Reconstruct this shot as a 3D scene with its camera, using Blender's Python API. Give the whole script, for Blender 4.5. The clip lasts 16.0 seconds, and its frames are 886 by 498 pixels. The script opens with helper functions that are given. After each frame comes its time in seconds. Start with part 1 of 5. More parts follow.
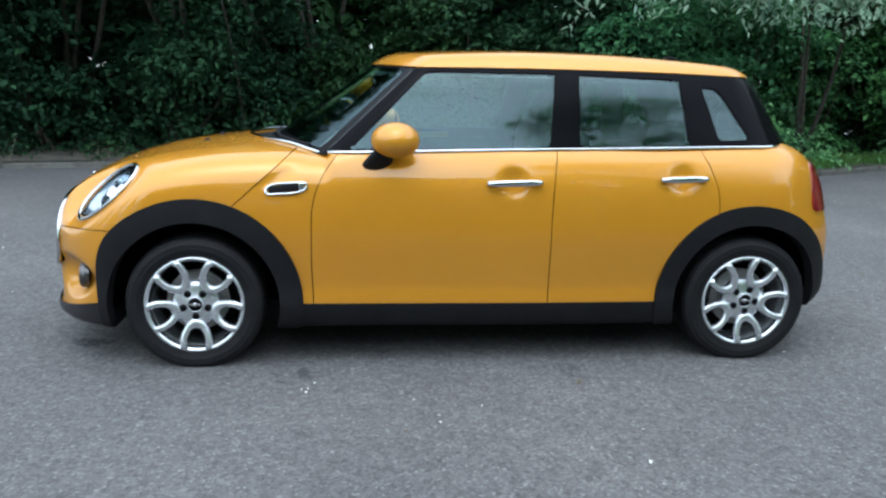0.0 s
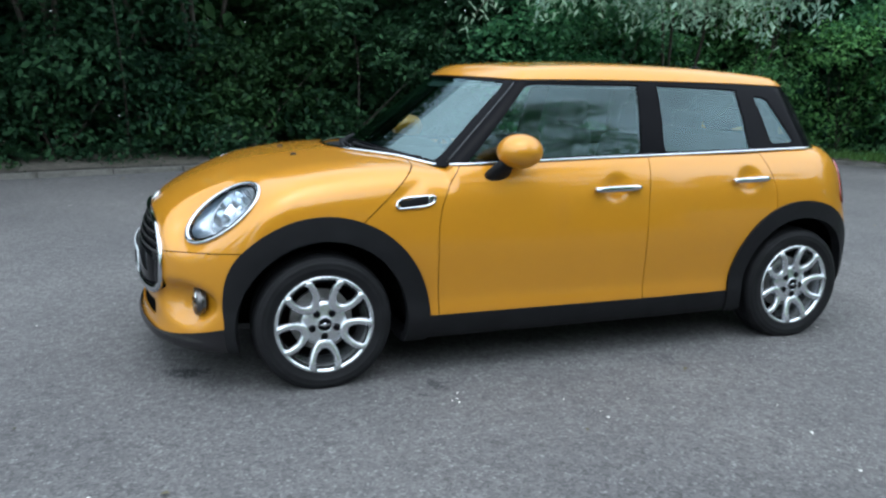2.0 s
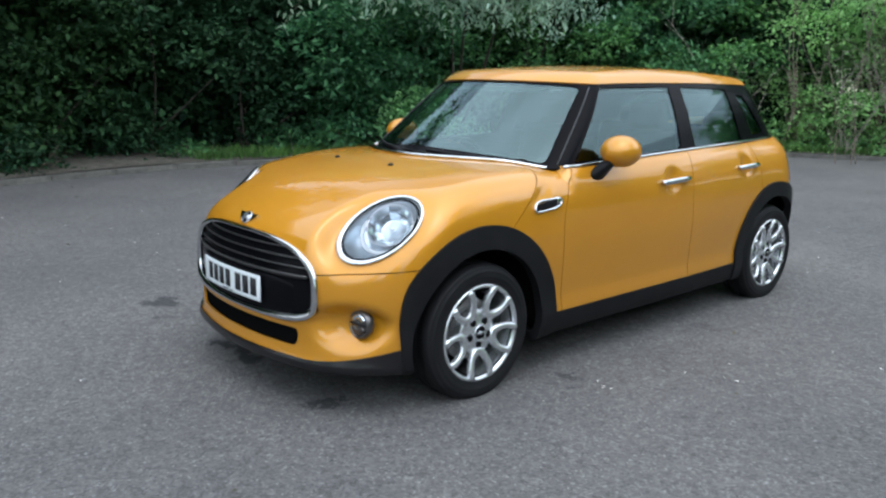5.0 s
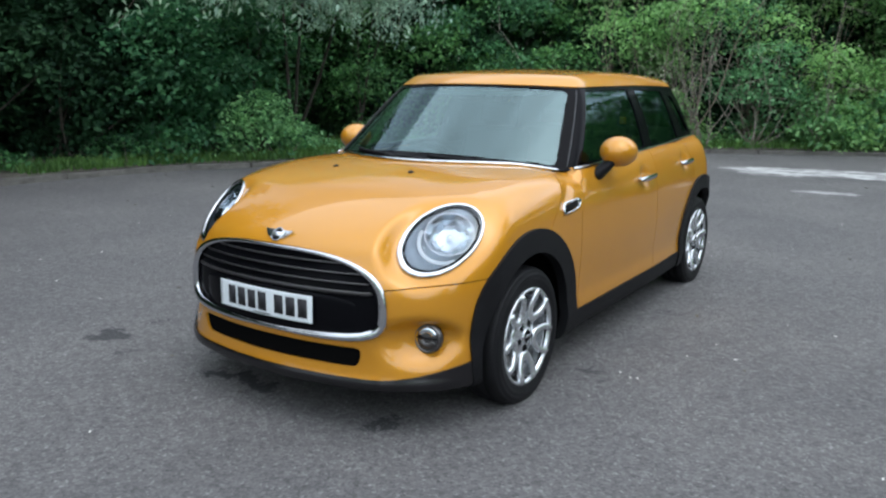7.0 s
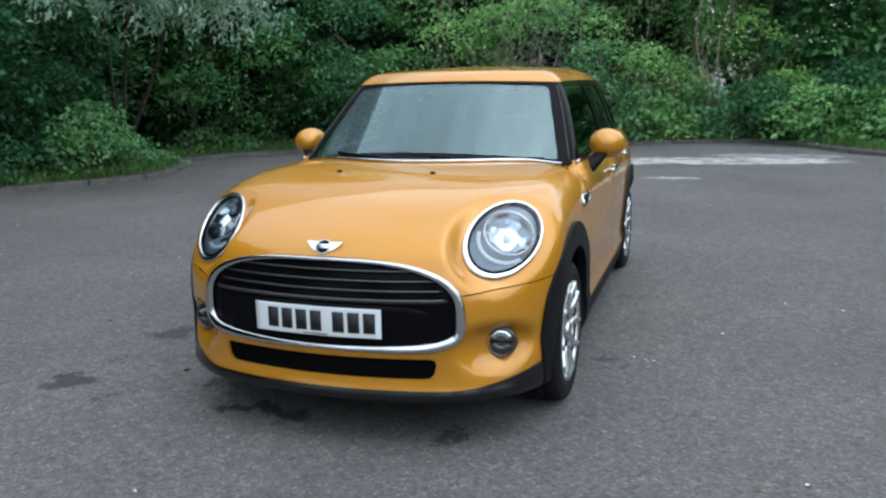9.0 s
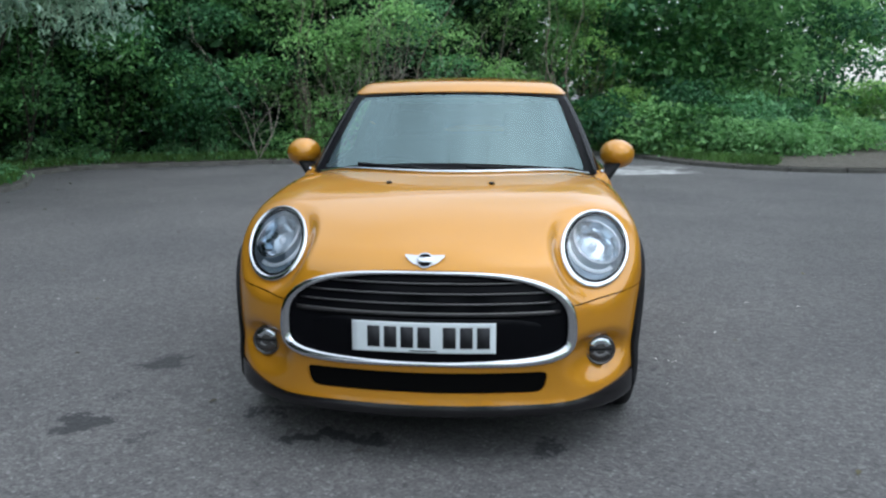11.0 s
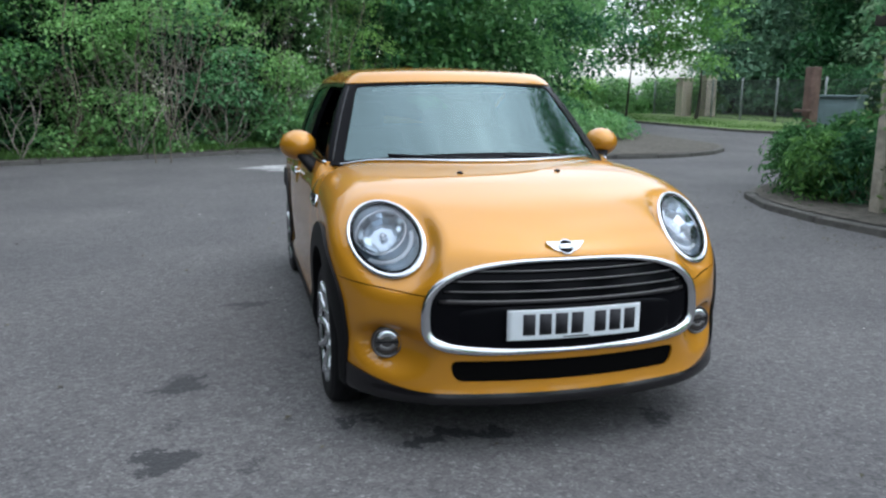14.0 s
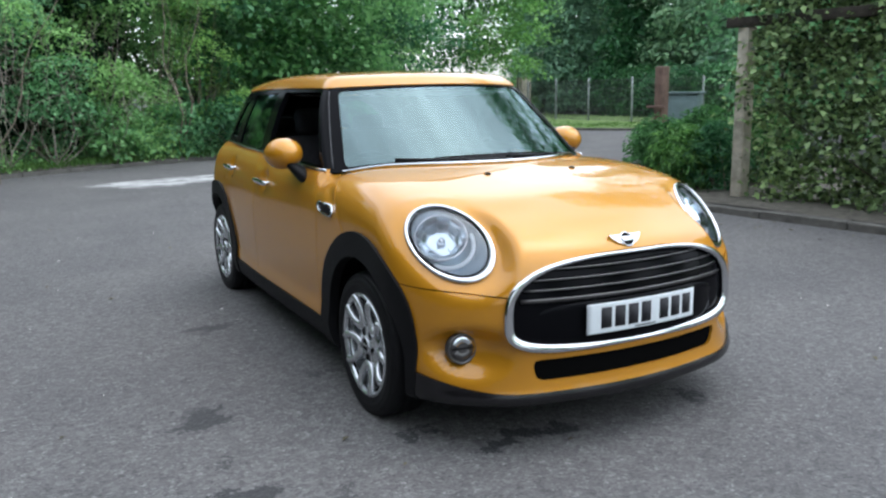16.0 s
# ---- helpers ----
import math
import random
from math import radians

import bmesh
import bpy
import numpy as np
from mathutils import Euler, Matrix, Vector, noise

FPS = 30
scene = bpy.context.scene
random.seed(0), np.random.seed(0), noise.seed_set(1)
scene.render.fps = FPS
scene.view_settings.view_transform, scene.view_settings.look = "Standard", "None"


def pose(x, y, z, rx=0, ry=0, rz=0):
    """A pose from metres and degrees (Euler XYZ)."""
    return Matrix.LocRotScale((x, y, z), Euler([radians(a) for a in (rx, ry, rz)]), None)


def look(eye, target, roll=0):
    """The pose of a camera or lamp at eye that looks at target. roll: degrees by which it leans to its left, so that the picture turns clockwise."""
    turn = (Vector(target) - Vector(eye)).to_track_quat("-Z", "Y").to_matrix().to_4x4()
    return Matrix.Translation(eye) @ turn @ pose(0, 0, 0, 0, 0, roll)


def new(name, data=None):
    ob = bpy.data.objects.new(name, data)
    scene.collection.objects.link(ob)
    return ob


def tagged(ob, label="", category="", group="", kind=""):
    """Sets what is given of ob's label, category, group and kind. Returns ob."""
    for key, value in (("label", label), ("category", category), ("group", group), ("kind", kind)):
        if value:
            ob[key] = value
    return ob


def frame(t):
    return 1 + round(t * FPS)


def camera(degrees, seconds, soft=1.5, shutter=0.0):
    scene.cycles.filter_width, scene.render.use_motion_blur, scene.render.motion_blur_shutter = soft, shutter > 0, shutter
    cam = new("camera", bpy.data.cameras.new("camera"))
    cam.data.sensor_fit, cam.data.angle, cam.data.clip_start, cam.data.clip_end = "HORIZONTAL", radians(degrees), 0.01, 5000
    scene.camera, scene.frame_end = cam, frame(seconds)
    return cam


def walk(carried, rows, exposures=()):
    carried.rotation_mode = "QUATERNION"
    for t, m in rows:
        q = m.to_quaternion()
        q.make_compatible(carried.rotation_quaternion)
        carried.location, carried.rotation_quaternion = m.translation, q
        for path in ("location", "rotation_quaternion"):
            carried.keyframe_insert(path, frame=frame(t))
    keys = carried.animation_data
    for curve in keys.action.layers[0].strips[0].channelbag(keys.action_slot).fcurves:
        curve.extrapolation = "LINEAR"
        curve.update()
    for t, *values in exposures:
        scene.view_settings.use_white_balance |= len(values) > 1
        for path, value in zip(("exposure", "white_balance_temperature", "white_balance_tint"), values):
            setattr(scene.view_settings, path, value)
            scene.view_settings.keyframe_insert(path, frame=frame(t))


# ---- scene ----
cam = camera(58.0, 16.0, soft=2.35)
PATH = [
    (0, (-0.569, -4.316, 1.311), (-0.356, -2.373, 0.887), 1.5),
    (0.5, (-0.874, -4.263, 1.342), (-0.56, -2.335, 0.91), 1.4),
    (1, (-1.27, -4.266, 1.357), (-0.832, -2.363, 0.926), 1.0),
    (1.5, (-1.59, -4.192, 1.332), (-1.055, -2.312, 0.907), 0.8),
    (2, (-1.932, -4.099, 1.354), (-1.269, -2.26, 0.931), 1.3),
    (2.5, (-2.256, -4.047, 1.371), (-1.453, -2.265, 0.949), 1.9),
    (3, (-2.565, -3.884, 1.351), (-1.683, -2.139, 0.93), 1.5),
    (3.2, (-2.672, -3.826, 1.382), (-1.755, -2.102, 0.951), 1.4),
    (5.3, (-3.718, -3.102, 1.39), (-2.373, -1.684, 0.964), 0.8),
    (5.5, (-3.799, -3.029, 1.391), (-2.413, -1.652, 0.965), 0.9),
    (6, (-3.959, -2.789, 1.372), (-2.477, -1.514, 0.951), 0.6),
    (6.5, (-4.103, -2.573, 1.384), (-2.547, -1.39, 0.964), 0.6),
    (7, (-4.268, -2.349, 1.394), (-2.638, -1.269, 0.974), 0.4),
    (7.5, (-4.327, -2.115, 1.366), (-2.634, -1.134, 0.954), -0.0),
    (8, (-4.41, -1.873, 1.381), (-2.655, -1.01, 0.959), -0.3),
    (8.5, (-4.549, -1.639, 1.381), (-2.74, -0.895, 0.963), -0.6),
    (9, (-4.614, -1.385, 1.365), (-2.763, -0.75, 0.953), -1.1),
    (9.2, (-4.651, -1.291, 1.383), (-2.786, -0.696, 0.973), -1.2),
    (11.3, (-4.826, -0.153, 1.357), (-2.866, -0.048, 0.973), 0.0),
    (11.5, (-4.856, -0.045, 1.366), (-2.894, 0.009, 0.982), -0.1),
    (12, (-4.812, 0.186, 1.336), (-2.849, 0.137, 0.955), -0.4),
    (12.5, (-4.79, 0.416, 1.348), (-2.834, 0.27, 0.957), -0.2),
    (13, (-4.795, 0.703, 1.34), (-2.854, 0.424, 0.944), -0.2),
    (13.5, (-4.708, 0.93, 1.315), (-2.784, 0.55, 0.921), -0.2),
    (14, (-4.632, 1.184, 1.329), (-2.735, 0.687, 0.933), 0.4),
    (14.5, (-4.603, 1.464, 1.33), (-2.738, 0.854, 0.944), 0.3),
    (15, (-4.482, 1.659, 1.298), (-2.655, 0.937, 0.919), -0.1),
    (15.5, (-4.366, 1.827, 1.314), (-2.582, 1.007, 0.931), -0.7),
    (16, (-4.252, 2.041, 1.315), (-2.522, 1.114, 0.931), -1.0),
]
walk(cam, [(t, look(eye, target, roll)) for t, eye, target, roll in PATH], exposures=[(0.0, 1.38, 5730, 4), (3.0, 1.26, 5860, 5), (6.5, 1.07, 6050, 8), (9.0, 0.93, 5980, 7), (11.5, 0.83, 5900, 6), (13.0, 0.90, 5920, 8), (14.5, 1.02, 5970, 9), (16.0, 1.21, 6050, 9)])

# ---- world and light ----
world = bpy.data.worlds.new("overcast_sky")
scene.world = world
world.use_nodes = True
wn, wl = world.node_tree.nodes, world.node_tree.links
sky = wn.new("ShaderNodeTexSky")
sky.sky_type = "NISHITA"
sky.sun_disc = False
SUN_UP, SUN_TURN = radians(70), radians(190)
sky.sun_elevation, sky.sun_rotation = SUN_UP, SUN_TURN
sky.dust_density, sky.air_density = 1.5, 1.0
hsv = wn.new("ShaderNodeHueSaturation")
hsv.inputs["Saturation"].default_value = 0.30
wl.new(sky.outputs[0], hsv.inputs["Color"])
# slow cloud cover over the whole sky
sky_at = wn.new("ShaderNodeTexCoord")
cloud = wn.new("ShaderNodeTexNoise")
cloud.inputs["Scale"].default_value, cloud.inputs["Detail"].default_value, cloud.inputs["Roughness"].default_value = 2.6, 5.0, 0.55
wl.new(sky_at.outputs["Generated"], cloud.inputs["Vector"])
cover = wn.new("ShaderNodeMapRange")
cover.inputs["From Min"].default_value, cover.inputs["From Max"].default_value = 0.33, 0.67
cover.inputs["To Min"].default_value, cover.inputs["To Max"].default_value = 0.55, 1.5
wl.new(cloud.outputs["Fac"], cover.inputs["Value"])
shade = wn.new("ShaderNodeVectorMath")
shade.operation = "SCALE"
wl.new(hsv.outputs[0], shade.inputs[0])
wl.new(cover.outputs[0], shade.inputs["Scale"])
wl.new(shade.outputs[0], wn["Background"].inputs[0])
wn["Background"].inputs[1].default_value = 0.15
sun_data = bpy.data.lights.new("sun", "SUN")
sun_data.energy, sun_data.angle, sun_data.color = 1.5, radians(135), (0.94, 0.98, 1.0)
sun = new("sun", sun_data)
sun.matrix_world = look((14 * math.cos(SUN_UP) * math.sin(SUN_TURN), 14 * math.cos(SUN_UP) * math.cos(SUN_TURN), 14 * math.sin(SUN_UP)), (0, 0, 0))


# ---- materials ----
def mat(name):
    m = bpy.data.materials.new(name)
    m.use_nodes = True
    return m, m.node_tree.nodes, m.node_tree.links, m.node_tree.nodes["Principled BSDF"]


def add_noise(nt, scale, detail=4.0, rough=0.6, coord="Object"):
    tc = nt.nodes.new("ShaderNodeTexCoord")
    n = nt.nodes.new("ShaderNodeTexNoise")
    n.inputs["Scale"].default_value, n.inputs["Detail"].default_value, n.inputs["Roughness"].default_value = scale, detail, rough
    nt.links.new(tc.outputs[coord], n.inputs["Vector"])
    return n


def ramp(nt, src, stops):
    r = nt.nodes.new("ShaderNodeValToRGB")
    r.color_ramp.elements[0].position, r.color_ramp.elements[0].color = stops[0][0], (*stops[0][1], 1)
    r.color_ramp.elements[1].position, r.color_ramp.elements[1].color = stops[-1][0], (*stops[-1][1], 1)
    for p, c in stops[1:-1]:
        e = r.color_ramp.elements.new(p)
        e.color = (*c, 1)
    nt.links.new(src, r.inputs["Fac"])
    return r


def bump(nt, src, bsdf, strength, dist=0.01):
    b = nt.nodes.new("ShaderNodeBump")
    b.inputs["Strength"].default_value, b.inputs["Distance"].default_value = strength, dist
    nt.links.new(src, b.inputs["Height"])
    nt.links.new(b.outputs[0], bsdf.inputs["Normal"])
    return b


def simple(name, color, rough=0.5, metal=0.0, vary=0.0, scale=8.0, coat=0.0, bumpy=0.0, bscale=200.0):
    """A surface of one base colour with slight variation in tone and roughness."""
    m, n, l, b = mat(name)
    b.inputs["Base Color"].default_value = (*color, 1)
    b.inputs["Roughness"].default_value, b.inputs["Metallic"].default_value = rough, metal
    b.inputs["Coat Weight"].default_value = coat
    b.inputs["Coat Roughness"].default_value = 0.02
    b.inputs["Coat IOR"].default_value = 1.55
    if vary:
        t = add_noise(m.node_tree, scale)
        r = ramp(m.node_tree, t.outputs["Fac"], [(0.3, tuple(c * (1 - vary) for c in color)), (0.7, tuple(min(1, c * (1 + vary)) for c in color))])
        l.new(r.outputs[0], b.inputs["Base Color"])
    if bumpy:
        t = add_noise(m.node_tree, bscale, 2.0)
        bump(m.node_tree, t.outputs["Fac"], b, bumpy, 0.002)
    return m


M_paint = simple("orange_metallic_paint", (0.49, 0.214, 0.010), 0.48, 0.28, 0.02, 3.0, coat=1.0)
M_paint.node_tree.nodes["Principled BSDF"].inputs["Specular IOR Level"].default_value = 0.12
M_paint.node_tree.nodes["Principled BSDF"].inputs["Coat IOR"].default_value = 1.54
M_plastic = simple("black_grained_plastic", (0.008, 0.008, 0.009), 0.55, 0, 0.25, 6, bumpy=0.25, bscale=900)
M_gloss = simple("gloss_black_trim", (0.004, 0.004, 0.005), 0.13)
M_lip = simple("satin_black_lip", (0.007, 0.006, 0.007), 0.22, 0, 0.3, 14)
for m, k in ((M_plastic, 0.14), (M_gloss, 0.04)):
    m.node_tree.nodes["Principled BSDF"].inputs["Specular IOR Level"].default_value = k
M_chrome = simple("chrome", (0.60, 0.61, 0.63), 0.06, 1.0)
M_silver = simple("silver_alloy_paint", (0.62, 0.64, 0.66), 0.24, 0.85, 0.06, 30)
M_tyre = simple("tyre_rubber", (0.008, 0.008, 0.009), 0.6, 0, 0.3, 12, bumpy=0.2, bscale=300)
M_tyre.node_tree.nodes["Principled BSDF"].inputs["Specular IOR Level"].default_value = 0.2
M_dark = simple("dark_void", (0.004, 0.004, 0.004), 0.9)
M_dark.node_tree.nodes["Principled BSDF"].inputs["Specular IOR Level"].default_value = 0.0
M_inner = simple("dark_interior_trim", (0.02, 0.021, 0.024), 0.7, 0, 0.2, 5)
M_disc = simple("brake_disc_steel", (0.30, 0.29, 0.28), 0.4, 0.9, 0.2, 20)
M_white = simple("plate_white", (0.66, 0.70, 0.72), 0.4, 0, 0.03, 10)
M_slat = simple("dark_chrome", (0.13, 0.125, 0.125), 0.32, 0.9)
M_bowl = simple("lamp_housing_grey", (0.50, 0.57, 0.63), 0.20, 0.70, 0.10, 25)
M_mirror_bowl = simple("lamp_reflector", (0.72, 0.77, 0.80), 0.07, 1.0, 0.10, 60, bumpy=0.2, bscale=90)
M_bowl_light = simple("frosted_bulb", (0.75, 0.78, 0.8), 0.2)
M_lens_grey = simple("fog_lamp_glass", (0.045, 0.042, 0.040), 0.16, 0.1, 0.15, 30, coat=1.0)
M_lining = simple("grey_head_lining", (0.42, 0.42, 0.40), 0.9)
M_seat = simple("dark_seat_cloth", (0.022, 0.022, 0.026), 0.9, 0, 0.3, 40, bumpy=0.3, bscale=400)
M_bar = simple("plate_black", (0.012, 0.012, 0.015), 0.75)


def glass(name, tint, ior, rough=0.0, gloss=(0.66, 0.88, 0.90)):
    m, n, l, b = mat(name)
    n.remove(b)
    out = n["Material Output"]
    tr, gl, mix, fr = n.new("ShaderNodeBsdfTransparent"), n.new("ShaderNodeBsdfGlossy"), n.new("ShaderNodeMixShader"), n.new("ShaderNodeFresnel")
    tr.inputs[0].default_value = (*tint, 1)
    gl.inputs["Roughness"].default_value = rough
    gl.inputs["Color"].default_value = (*gloss, 1)
    fr.inputs["IOR"].default_value = ior
    l.new(fr.outputs[0], mix.inputs[0])
    l.new(tr.outputs[0], mix.inputs[1])
    l.new(gl.outputs[0], mix.inputs[2])
    l.new(mix.outputs[0], out.inputs[0])
    return m


M_glass = glass("green_tinted_glass", (0.42, 0.60, 0.57), 1.72)
M_screen = glass("coated_windscreen_glass", (0.32, 0.47, 0.45), 2.2)
M_lens = glass("clear_lamp_lens", (0.95, 0.96, 0.98), 1.6, 0.0, (0.92, 0.96, 1.0))
M_red = simple("red_lamp_lens", (0.17, 0.002, 0.009), 0.08, coat=1.0)


# ---- mesh helpers ----
def mesh_of(verts, faces, name="m", smooth=True):
    me = bpy.data.meshes.new(name)
    me.from_pydata([tuple(v) for v in verts], [], [tuple(f) for f in faces])
    if smooth:
        me.shade_smooth()
    return me


def bm_mesh(bm, smooth=True, name="m"):
    me = bpy.data.meshes.new(name)
    bm.to_mesh(me)
    bm.free()
    if smooth:
        me.shade_smooth()
    return me


def part(name, bm, material, parent=None, label="", smooth=True):
    """Links a bmesh or a mesh as one object under its thing."""
    me = bm if isinstance(bm, bpy.types.Mesh) else bm_mesh(bm, smooth, name)
    if material and not me.materials:
        me.materials.append(material)
    ob = new(name, me)
    ob.parent = parent
    if label:
        tagged(ob, label)
    return ob


def sharp(me, angle=35):
    me.shade_smooth()
    me.set_sharp_from_angle(angle=radians(angle))
    return me


def smooth_step(a, b, v):
    t = np.clip((v - a) / (b - a), 0, 1)
    return t * t * (3 - 2 * t)


def curve(xs, ys, v):
    """A smooth line through the given points (monotone cubic)."""
    xs, ys = np.array(xs, float), np.array(ys, float)
    d = np.diff(ys) / np.diff(xs)
    m = np.r_[d[0], (d[1:] + d[:-1]) / 2, d[-1]]
    flat = d[1:] * d[:-1] <= 0
    m[1:-1][flat] = 0
    v = np.clip(np.asarray(v, float), xs[0], xs[-1])
    i = np.clip(np.searchsorted(xs, v) - 1, 0, len(xs) - 2)
    h = xs[i + 1] - xs[i]
    t = (v - xs[i]) / h
    return (2 * t**3 - 3 * t**2 + 1) * ys[i] + (t**3 - 2 * t**2 + t) * h * m[i] + (-2 * t**3 + 3 * t**2) * ys[i + 1] + (t**3 - t**2) * h * m[i + 1]


def smax(a, b, k):
    h = np.maximum(k - np.abs(a - b), 0) / k
    return np.maximum(a, b) + h * h * k / 4


# ---- the car's shape, front towards -x ----
AX_F, AX_R, HUB_Z = -1.2835, 1.2835, 0.291
FOG = (0.650, 0.390)
# the headlamp's centre, its long and short axes and the way it looks
HL_C, HL_N = Vector((-1.674, 0.629, 0.761)), Vector((-0.659, 0.361, 0.659)).normalized()
HL_U = Vector((0.75, 0.374, 0.545))
HL_U = (HL_U - HL_N * HL_U.dot(HL_N)).normalized()
HL_V = HL_N.cross(HL_U)
HL_A, HL_B = 0.196, 0.133


def front_x(a, z):
    """The nose, without the hollows of the fog lamps."""
    nose = curve([0.10, 0.205, 0.245, 0.30, 0.42, 0.52, 0.60, 0.68, 0.75, 0.83, 0.92, 1.05], [-2.042, -2.042, -2.031, -2.026, -2.030, -2.029, -2.018, -1.992, -1.950, -1.85, -1.68, -1.30], z)
    return nose + 0.29 * a**2 + 1.07 * np.maximum(a - 0.44, 0) ** 2


def lower_body(x, y, z):
    """Negative inside the lower body."""
    a = np.abs(y)
    front = front_x(a, z)
    dent = 0.080 * np.exp(-(((a - FOG[0] + 0.008) / 0.112) ** 2 + ((z - FOG[1] - 0.006) / np.where(z > FOG[1], 0.068, 0.092)) ** 2) ** 2)
    front = front + dent
    top = curve([-2.1, -1.95, -1.72, -1.52, -1.3, -1.1, -0.9, -0.73, -0.58, 0.3, 1.0, 1.5, 1.95], [0.73, 0.795, 0.878, 0.935, 0.972, 0.994, 1.002, 0.988, 1.040, 1.065, 1.08, 1.03, 0.93], x)
    crown = np.where(x < -0.7, (0.035 + 0.018 * smooth_step(-1.15, -1.70, x)) * (a / 0.7) ** 2 + 0.22 * np.maximum(a - 0.55, 0) ** 2, 0.0)
    bulge = 0.010 * np.exp(-((x + 1.50) / 0.34) ** 2 - ((a - 0.60) / 0.20) ** 2)
    top = top - crown + bulge
    side = curve([0.15, 0.30, 0.37, 0.47, 0.60, 0.75, 0.85, 0.93, 1.0, 1.06], [0.800, 0.831, 0.825, 0.830, 0.836, 0.829, 0.815, 0.788, 0.742, 0.68], z)
    side = side + 0.003 * smooth_step(-0.9, -1.25, x) * smooth_step(0.95, 0.75, z) - 0.05 * smooth_step(-1.45, -2.0, x)
    for hx, hz in ((0.130, 0.850), (0.925, 0.873)):
        side = side - 0.022 * np.exp(-(((x - hx) ** 2 + (z - hz) ** 2) / 0.055**2) ** 2)
    # a shallow scoop in the wing ahead of the door, over the side vent
    sx, sz = (x + 0.905) * 0.87 + (z - 0.862) * 0.5, (z - 0.862) * 0.87 - (x + 0.905) * 0.5
    side = side - 0.012 * np.exp(-(((sx / 0.085) ** 2 + (sz / 0.028) ** 2) ** 2))
    side = side - 0.022 * smooth_step(0.2, 1.2, x) - 0.12 * smooth_step(1.35, 1.95, x)
    rear = curve([0.15, 0.3, 0.45, 0.6, 0.75, 0.9, 1.05], [1.81, 1.915, 1.935, 1.93, 1.885, 1.835, 1.77], z) - 0.42 * a**2 - 0.7 * np.maximum(a - 0.6, 0) ** 2
    f = smax(z - top, a - side, 0.10)
    f = smax(f, front - x, 0.09)
    f = smax(f, x - rear, 0.16)
    # the wing swells into a shallow dome that carries the headlamp
    d = (x - HL_C[0], a - HL_C[1], z - HL_C[2])
    u, v, w = (sum(d[i] * ax[i] for i in range(3)) for ax in (HL_U, HL_V, HL_N))
    q = np.hypot(u / HL_A, v / HL_B)
    dome = w - 0.018 * (1 - np.minimum(q, 1.6) ** 2)
    near = np.clip((1.58 - q) / 0.56, 0, 1)
    near = near * near * (3 - 2 * near) * (np.abs(w) < 0.16) * 0.85
    f = f * (1 - near) + dome * near
    return smax(f, 0.185 + 0.006 * smooth_step(-1.45, -1.75, x) + 0.09 * smooth_step(1.45, 1.8, x) - z, 0.03)


def belt_z(x):
    return curve([-1.0, -0.6, 0.0, 0.6, 1.2, 1.9], [0.962, 0.972, 0.990, 1.004, 1.019, 1.03], x)


def cabin(x, y, z):
    """Negative inside the glasshouse and roof."""
    a = np.abs(y)
    side = curve([0.90, 1.0, 1.1, 1.2, 1.3, 1.36, 1.42], [0.760, 0.733, 0.699, 0.660, 0.610, 0.572, 0.53], z)
    side = side - 0.045 * smooth_step(0.6, 1.8, x)
    roof = curve([-0.7, -0.45, -0.25, 0.0, 0.3, 0.6, 0.9, 1.2, 1.45, 1.6], [1.362, 1.402, 1.422, 1.435, 1.441, 1.438, 1.426, 1.404, 1.374, 1.352], x) - 0.085 * a**2
    screen = -0.98 + (z - 1.0) * 1.36 + 0.62 * a**2
    back = 1.72 - (z - 1.0) * 0.70 - 0.60 * a**2
    f = smax(z - roof, a - side, 0.055)
    f = smax(f, screen - x, 0.05)
    return smax(f, x - back, 0.10)


def shell(fun, lo, hi, cells, core, bottom=False):
    """A quad mesh of the surface fun = 0, met by rays from a line inside."""
    grids = [np.linspace(lo[i], hi[i], cells[i] + 1) for i in range(3)]
    verts, faces, index = [], [], {}

    def key(i, j, k):
        if (i, j, k) not in index:
            index[(i, j, k)] = len(verts)
            verts.append((grids[0][i], grids[1][j], grids[2][k]))
        return index[(i, j, k)]

    nx, ny, nz = cells
    for i in range(nx):
        for k in range(nz):
            faces.append([key(i, 0, k), key(i + 1, 0, k), key(i + 1, 0, k + 1), key(i, 0, k + 1)])
            faces.append([key(i + 1, ny, k), key(i, ny, k), key(i, ny, k + 1), key(i + 1, ny, k + 1)])
        for j in range(ny):
            faces.append([key(i, j, nz), key(i + 1, j, nz), key(i + 1, j + 1, nz), key(i, j + 1, nz)])
            if bottom:
                faces.append([key(i, j + 1, 0), key(i + 1, j + 1, 0), key(i + 1, j, 0), key(i, j, 0)])
    for j in range(ny):
        for k in range(nz):
            faces.append([key(0, j + 1, k), key(0, j, k), key(0, j, k + 1), key(0, j + 1, k + 1)])
            faces.append([key(nx, j, k), key(nx, j + 1, k), key(nx, j + 1, k + 1), key(nx, j, k + 1)])
    p = np.array(verts)
    q = np.stack([np.clip(p[:, 0], core[0], core[1]), 0 * p[:, 0], 0 * p[:, 0] + core[2]], 1)
    d = p - q
    near, far = np.zeros(len(p)), np.full(len(p), 1.6)
    for _ in range(34):
        mid = (near + far) / 2
        s = q + d * mid[:, None]
        inside = fun(*s.T) < 0
        near, far = np.where(inside, mid, near), np.where(inside, far, mid)
    return q + d * near[:, None], faces


